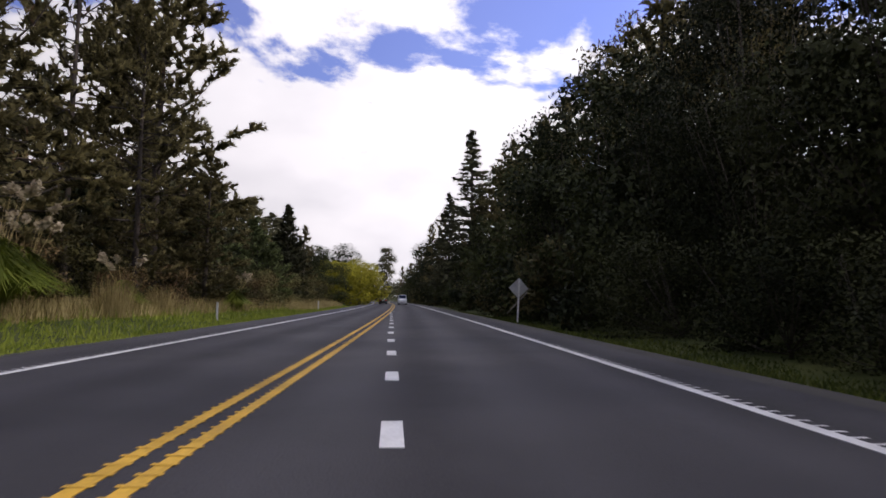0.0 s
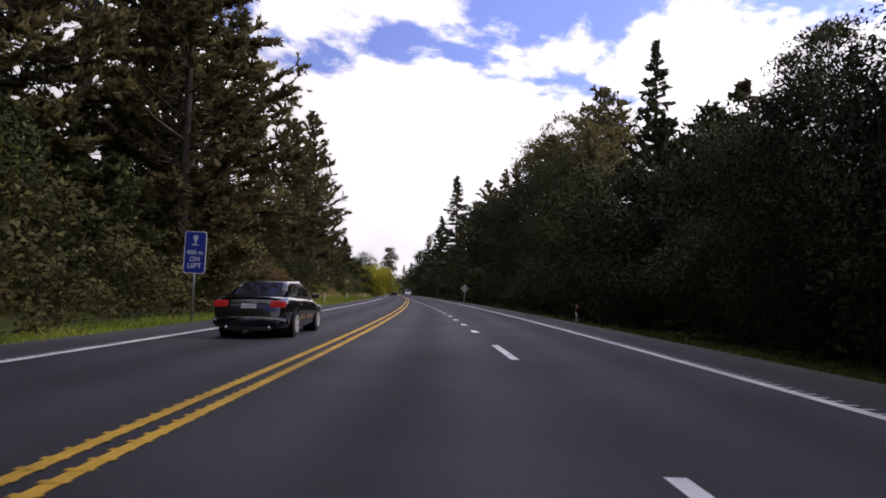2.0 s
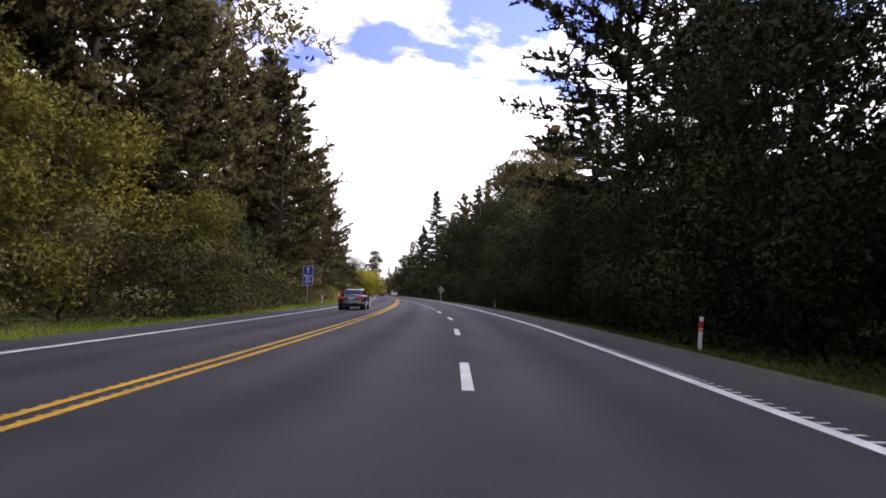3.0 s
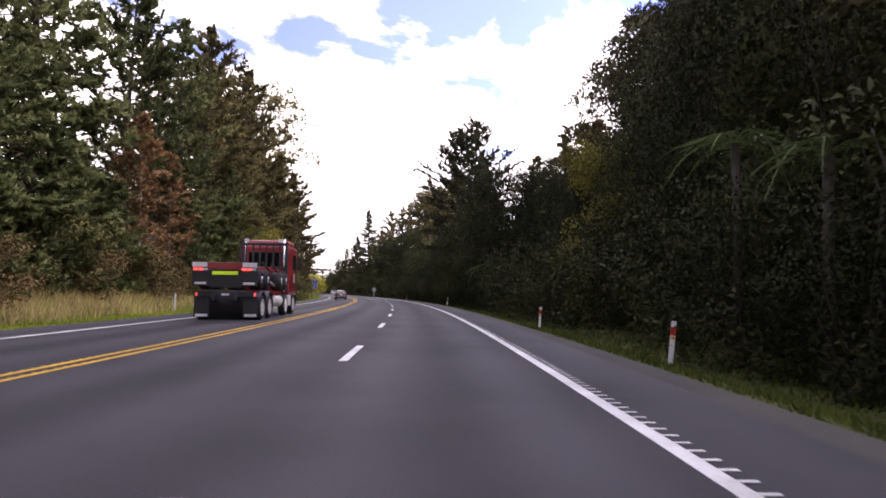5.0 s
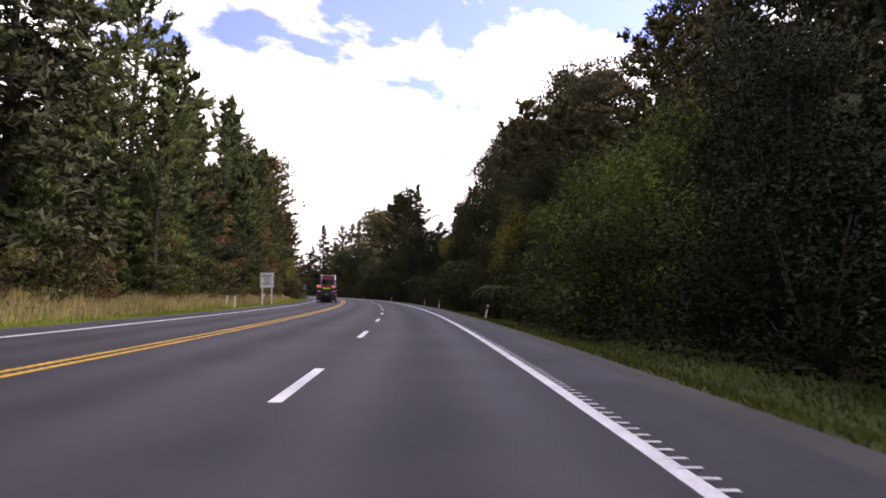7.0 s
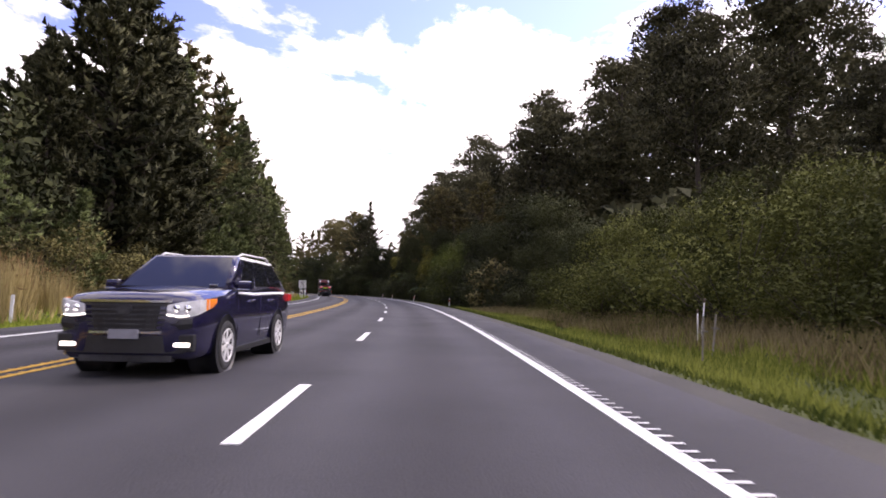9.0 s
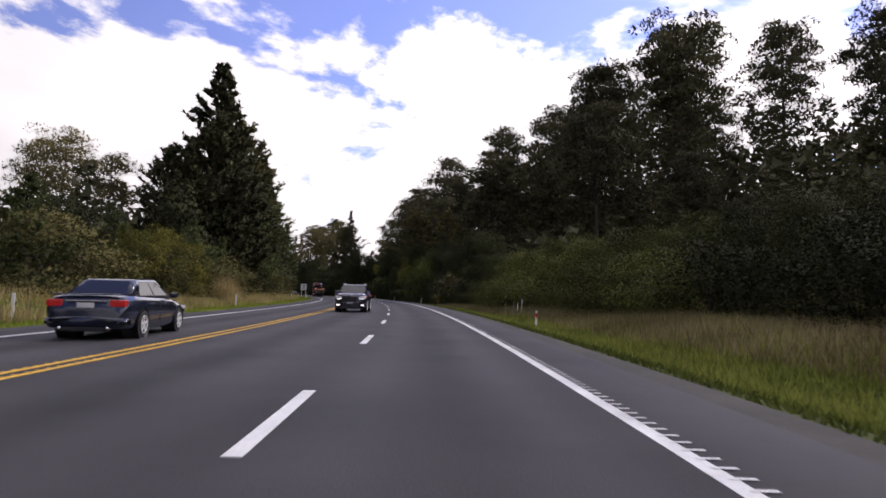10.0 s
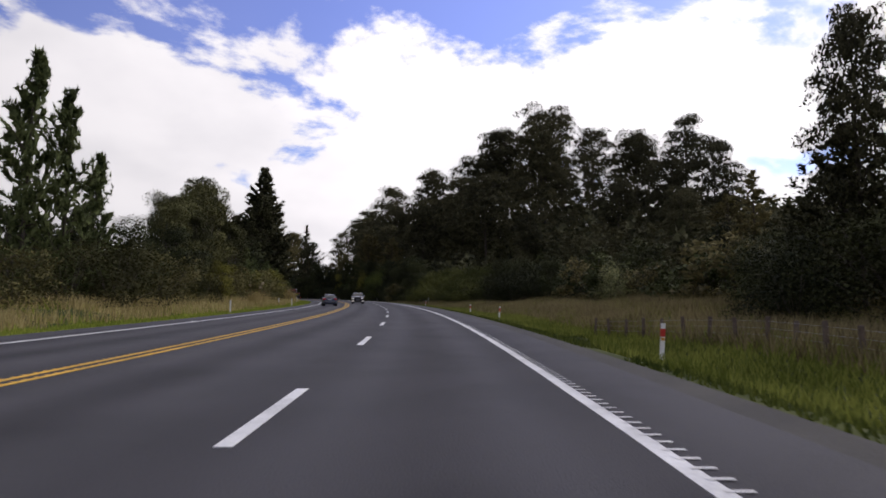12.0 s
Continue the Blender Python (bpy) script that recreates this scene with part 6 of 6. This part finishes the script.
def sedan(s, lat, paint, label, turn=0.0):
    ob = thing("sedan_car", label, "car", "cars on the road", Matrix.Translation((*map(float, road_at(s, lat)), 0.0)) @ pose(0, 0, 0, 0, 0, heading(s) + turn))
    st = [(2.3, 0.62, 0.34, 0.6, 0.8), (2.24, 0.7, 0.24, 0.8, 0.82), (2.0, 0.77, 0.2, 0.87, 0.84), (1.4, 0.86, 0.18, 0.9, 0.87), (0.85, 0.93, 0.18, 0.9, 0.9), (0.0, 0.94, 0.18, 0.9, 0.93),
          (-1.0, 0.97, 0.18, 0.9, 0.92), (-1.6, 1.0, 0.2, 0.89, 0.88), (-2.1, 0.99, 0.24, 0.86, 0.86), (-2.27, 0.94, 0.3, 0.82, 0.84), (-2.33, 0.6, 0.36, 0.74, 0.86)]
    spec = (1.02, -1.82, 0.25, -1.08, 0.93, 1.41, 0.83, 0.58)
    car_shell(ob, st, spec, paint, (1.38, -1.32), 0.325, ((0.12, 0.47), (0.5, 0.84)), 5, 0.21)
    part("boot_lip", boxes_mesh("boot_lip", [(-0.7, 0.7, -2.3, -2.16, 1.0, 1.035)], paint, 0.015), ob)
    part("number_plate", boxes_mesh("number_plate", [(-0.18, 0.18, -2.335, -2.315, 0.72, 0.83)], PLATE_MAT, 0.005), ob, "plain pale number plate")
    part("chrome_strip", boxes_mesh("chrome_strip", [(-0.42, 0.42, -2.33, -2.31, 0.86, 0.885)], CHROME, 0.006), ob)
    part("bumper", loft("bumper", [(-2.0, 0.5, 0.26, 0.86, 0.95), (-2.3, 0.52, 0.27, 0.84, 0.95), (-2.39, 0.5, 0.3, 0.74, 0.95)], paint), ob)
    part("diffuser", boxes_mesh("diffuser", [(-0.5, 0.5, -2.38, -2.2, 0.2, 0.3)], BLACK_TRIM, 0.02), ob)
    for sg in (-1, 1):
        part("tail_lamp", boxes_mesh("tail_lamp", [(sg * 0.66 - 0.17, sg * 0.66 + 0.17, -2.31, -2.1, 0.74, 0.9)], TAIL_RED, 0.035), ob, "red wrap-round tail lamp")
        part("mirror", boxes_mesh("mirror", [(sg * 0.95 - 0.1, sg * 0.95 + 0.1, 0.62, 0.76, 0.94, 1.07)], paint, 0.04), ob)
        part("headlight", boxes_mesh("headlight", [(sg * 0.66 - 0.17, sg * 0.66 + 0.16, 2.05, 2.26, 0.6, 0.72)], LENS, 0.04), ob)
        part("exhaust", tubes_mesh("exhaust", [([(sg * 0.5, -2.2, 0.27), (sg * 0.5, -2.4, 0.27)], [0.04, 0.04])], CHROME, 10), ob)
        for y in (0.55, -0.55):
            part("door_handle", boxes_mesh("door_handle", [(sg * 0.905 - 0.015, sg * 0.905 + 0.015, y - 0.3, y - 0.14, 0.8, 0.825)], CHROME, 0.006), ob)
        for y in (0.85, -0.15, -1.15):
            part("door_seam", boxes_mesh("door_seam", [(sg * 0.898 - 0.004, sg * 0.898 + 0.006, y - 0.004, y + 0.004, 0.35, 0.9)], BLACK_TRIM), ob)
    return ob


def van(s, lat):
    ob = thing("van", "small white van far down the road", "van", "", Matrix.Translation((*map(float, road_at(s, lat)), 0.0)) @ pose(0, 0, 0, 0, 0, heading(s) + 180))
    st = [(2.3, 0.95, 0.35, 0.7, 0.85), (2.15, 1.1, 0.26, 0.88, 0.88), (1.4, 1.2, 0.22, 0.92, 0.92), (-2.2, 1.2, 0.22, 0.92, 0.95), (-2.35, 1.1, 0.3, 0.88, 0.92)]
    car_shell(ob, st, (1.6, -2.3, 0.75, -2.2, 1.17, 1.95, 0.88, 0.78), WHITE_VAN, (1.4, -1.4), 0.34, ((0.1, 0.4),), 5, 0.22)
    both(ob, "headlight", [(0.5, 0.8, 2.1, 2.26, 0.82, 0.98)], LENS, 0.03)
    return ob


def log_truck(s, lat):
    """Tractor unit that carries its folded log trailer on its back; its own rear end is at s."""
    ob = thing("log_truck", "red logging truck carrying its folded trailer piggyback", "truck", at=Matrix.Translation((*map(float, road_at(s, lat)), 0.0)) @ pose(0, 0, 0, 0, 0, heading(s - 5)))
    for x in (-0.42, 0.42):
        part("chassis_rail", boxes_mesh("chassis_rail", [(x - 0.06, x + 0.06, 0.1, 8.9, 0.78, 1.02)], DARK_STEEL, 0.01), ob)
    for y in (1.15, 2.5):
        for sg in (-1, 1):
            wheel(ob, sg * 0.98, y, 0.5, 0.52, sg, 10)
        guard = part("mudguard", lathe("mudguard", [(-1.25, 0.56), (1.25, 0.56), (1.25, 0.6), (-1.25, 0.6)], BLACK_TRIM, 24), ob)
        guard.matrix_basis = Matrix.Translation((0, y, 0.56))
    for y in (6.1, 8.0):
        for sg in (-1, 1):
            wheel(ob, sg * 1.08, y, 0.5, 0.3, sg, 10)
    for sg in (-1, 1):
        flap = part("mudflap", boxes_mesh("mudflap", [(sg * 0.95 - 0.3, sg * 0.95 + 0.3, 0.36, 0.38, 0.12, 0.92)], BLACK_TRIM, 0.006), ob)
        part("flap_badge", boxes_mesh("flap_badge", [(sg * 0.95 - 0.24, sg * 0.95 + 0.24, 0.345, 0.358, 0.14, 0.24)], PLATE_MAT, 0.004), flap, "white strip at the foot of the mudflap")
        upper = part("mudflap", boxes_mesh("mudflap", [(sg * 0.93 - 0.33, sg * 0.93 + 0.33, 0.06, 0.08, 1.35, 1.9)], BLACK_TRIM, 0.006), ob)
        part("flap_badge", boxes_mesh("flap_badge", [(sg * 0.93 - 0.22, sg * 0.93 + 0.22, 0.045, 0.058, 1.4, 1.49)], PLATE_MAT, 0.004), upper)
        for k in (0.78, 1.08):
            part("tail_lamp", lathe("tail_lamp", [(0, 0.07), (0.03, 0.07), (0.04, 0.04)], LIT_RED, 14), ob, "lit red tail lamp").matrix_basis = Matrix.Translation((sg * k, 0.3, 1.02)) @ pose(0, 0, 0, 0, 0, -90)
        cluster = part("lamp_cluster", boxes_mesh("lamp_cluster", [(sg * 0.93 - 0.32, sg * 0.93 + 0.32, 0.0, 0.06, 1.92, 2.06)], BLACK_TRIM, 0.01), ob)
        for k in (-0.18, 0.02, 0.2):
            part("lens", boxes_mesh("lens", [(sg * 0.93 + k - 0.08, sg * 0.93 + k + 0.08, -0.02, 0.0, 1.945, 2.035)], LIT_RED if k < 0.1 else PLATE_MAT, 0.008), cluster)
        part("marker_board", boxes_mesh("marker_board", [(sg * 0.96 - 0.28, sg * 0.96 + 0.28, 0.0, 0.03, 2.08, 2.26)], PLATE_MAT, 0.006), ob)
    part("rear_beam", boxes_mesh("rear_beam", [(-0.68, 0.68, 0.0, 0.22, 2.0, 2.26)], RED_PAINT, 0.02), ob)
    part("bolster", boxes_mesh("bolster", [(-0.62, 0.62, 0.1, 0.3, 1.28, 1.98)], BLACK_TRIM, 0.02), ob)
    part("sign_strip", boxes_mesh("sign_strip", [(-0.5, 0.5, 0.05, 0.08, 1.78, 1.92)], HI_VIS, 0.006), ob, "lime reflective warning strip with an added faint glow")
    part("underrun_bar", boxes_mesh("underrun_bar", [(-1.1, 1.1, 0.22, 0.34, 0.92, 1.14)], DARK_STEEL, 0.015), ob)
    part("centre_plate", boxes_mesh("centre_plate", [(-0.15, 0.15, 0.2, 0.215, 0.97, 1.05)], PLATE_MAT, 0.004), ob)
    # folded trailer on top
    trailer = part("trailer", boxes_mesh("trailer", [(-0.45, -0.33, 0.1, 6.6, 1.9, 2.1), (0.33, 0.45, 0.1, 6.6, 1.9, 2.1), (-0.4, 0.4, 1.0, 1.2, 1.92, 2.06), (-0.4, 0.4, 3.4, 3.6, 1.92, 2.06), (-0.4, 0.4, 5.6, 5.8, 1.92, 2.06)], RED_PAINT, 0.012), ob)
    for y in (1.0, 2.15, 5.0, 6.1):
        for sg in (-1, 1):
            w = part("trailer_wheel", lathe("trailer_wheel", [(-0.24, 0.28), (-0.24, 0.38), (-0.17, 0.42), (0.17, 0.42), (0.24, 0.38), (0.24, 0.28)], TYRE, 24), trailer)
            w.location = (sg * 0.98, y, 1.62)
            part("trailer_rim", lathe("trailer_rim", [(sg * 0.1, 0.27), (sg * 0.22, 0.25), (sg * 0.26, 0.1)], ALLOY, 18), trailer).location = (sg * 0.98, y, 1.62)
    for y in (2.8, 4.6):
        for sg in (-1, 1):
            part("stanchion", tubes_mesh("stanchion", [([(sg * 1.1, y, 2.05), (sg * 1.12, y - 1.4, 2.34)], [0.05, 0.04])], DARK_STEEL, 8), trailer)
        part("bunk", boxes_mesh("bunk", [(-1.15, 1.15, y - 0.08, y + 0.08, 2.06, 2.2)], RED_PAINT, 0.015), trailer)
    for sg in (-1, 1):
        part("drawbar", tubes_mesh("drawbar", [([(sg * 0.9, 3.0, 1.75), (sg * 0.95, 5.2, 1.3)], [0.05, 0.05])], ALLOY, 8), trailer)
        part("fuel_tank", lathe("fuel_tank", [(-0.7, 0.0), (-0.7, 0.3), (0.7, 0.3), (0.7, 0.0)], ALLOY, 20), ob).matrix_basis = Matrix.Translation((sg * 0.95, 4.5, 0.72)) @ pose(0, 0, 0, 0, 0, 90)
        part("side_box", boxes_mesh("side_box", [(sg * 0.95 - 0.22, sg * 0.95 + 0.22, 3.4, 5.3, 1.0, 1.14)], RED_PAINT, 0.02), ob)
        part("exhaust_stack", tubes_mesh("exhaust_stack", [([(sg * 0.95, 6.75, 1.1), (sg * 0.95, 6.75, 3.75)], [0.07, 0.07])], CHROME, 12), ob)
    # cab and its guard
    guard_frame = part("cab_guard", boxes_mesh("cab_guard", [(-1.15, 1.15, 6.5, 6.58, 2.2, 2.34), (-1.15, 1.15, 6.5, 6.58, 3.42, 3.55), (-1.18, -1.04, 6.5, 6.58, 1.2, 3.6), (1.04, 1.18, 6.5, 6.58, 1.2, 3.6)], DARK_STEEL, 0.01), ob, "dark steel guard behind the cab")
    for k in range(6):
        part("guard_bar", boxes_mesh("guard_bar", [(-0.9 + 0.33 * k, -0.82 + 0.33 * k, 6.51, 6.57, 2.34, 3.42)], DARK_STEEL, 0.008), guard_frame)
    for x in (-0.85, 0.8):
        part("work_lamp", boxes_mesh("work_lamp", [(x - 0.09, x + 0.09, 6.42, 6.56, 3.58, 3.74)], LENS, 0.02), guard_frame)
    cab = part("cab", boxes_mesh("cab", [(-1.2, 1.2, 6.85, 8.95, 1.0, 3.45)], RED_PAINT, 0.12), ob)
    part("roof", boxes_mesh("roof", [(-1.12, 1.12, 6.95, 8.6, 3.4, 3.72)], RED_PAINT, 0.14), cab)
    part("back_window", boxes_mesh("back_window", [(-0.8, 0.8, 6.83, 6.86, 2.4, 3.1)], CAR_GLASS, 0.01), cab)
    part("windscreen", boxes_mesh("windscreen", [(-1.05, 1.05, 8.93, 8.97, 2.2, 3.2)], CAR_GLASS, 0.01), cab)
    for sg in (-1, 1):
        part("door_window", boxes_mesh("door_window", [(sg * 1.2 - 0.01, sg * 1.2 + 0.01, 7.75, 8.6, 2.3, 3.05)], CAR_GLASS, 0.006), cab)
        part("door_badge", plate("door_badge", 0.26, 0.5, 0, 0, 0.006, 0.1, PLATE_MAT), cab, "small pale badge").matrix_basis = Matrix.Translation((sg * 1.208, 8.2, 1.85)) @ pose(0, 0, 0, 0, 0, sg * 90)
        part("mirror", boxes_mesh("mirror", [(sg * 1.36 - 0.1, sg * 1.36 + 0.1, 8.75, 8.9, 2.3, 2.95)], BLACK_TRIM, 0.03), cab)
        part("step", boxes_mesh("step", [(sg * 1.1 - 0.12, sg * 1.1 + 0.12, 6.75, 7.4, 0.45, 0.98)], ALLOY, 0.02), cab)
    part("bumper", boxes_mesh("bumper", [(-1.22, 1.22, 8.75, 9.1, 0.4, 1.0)], CHROME, 0.06), ob)
    return ob


suv(240.7, 1.8)
sedan(40.6, -2.2, BLACK_PAINT, "black sedan driving away with red tail lamps")
sedan(264.6, -2.15, INK_BLUE, "dark blue sedan driving away in the far lane", turn=4)
sedan(-140, -2.1, BLACK_PAINT, "dark sedan small in the distance")
van(-128, 1.9)
log_truck(112.6, -2.2)
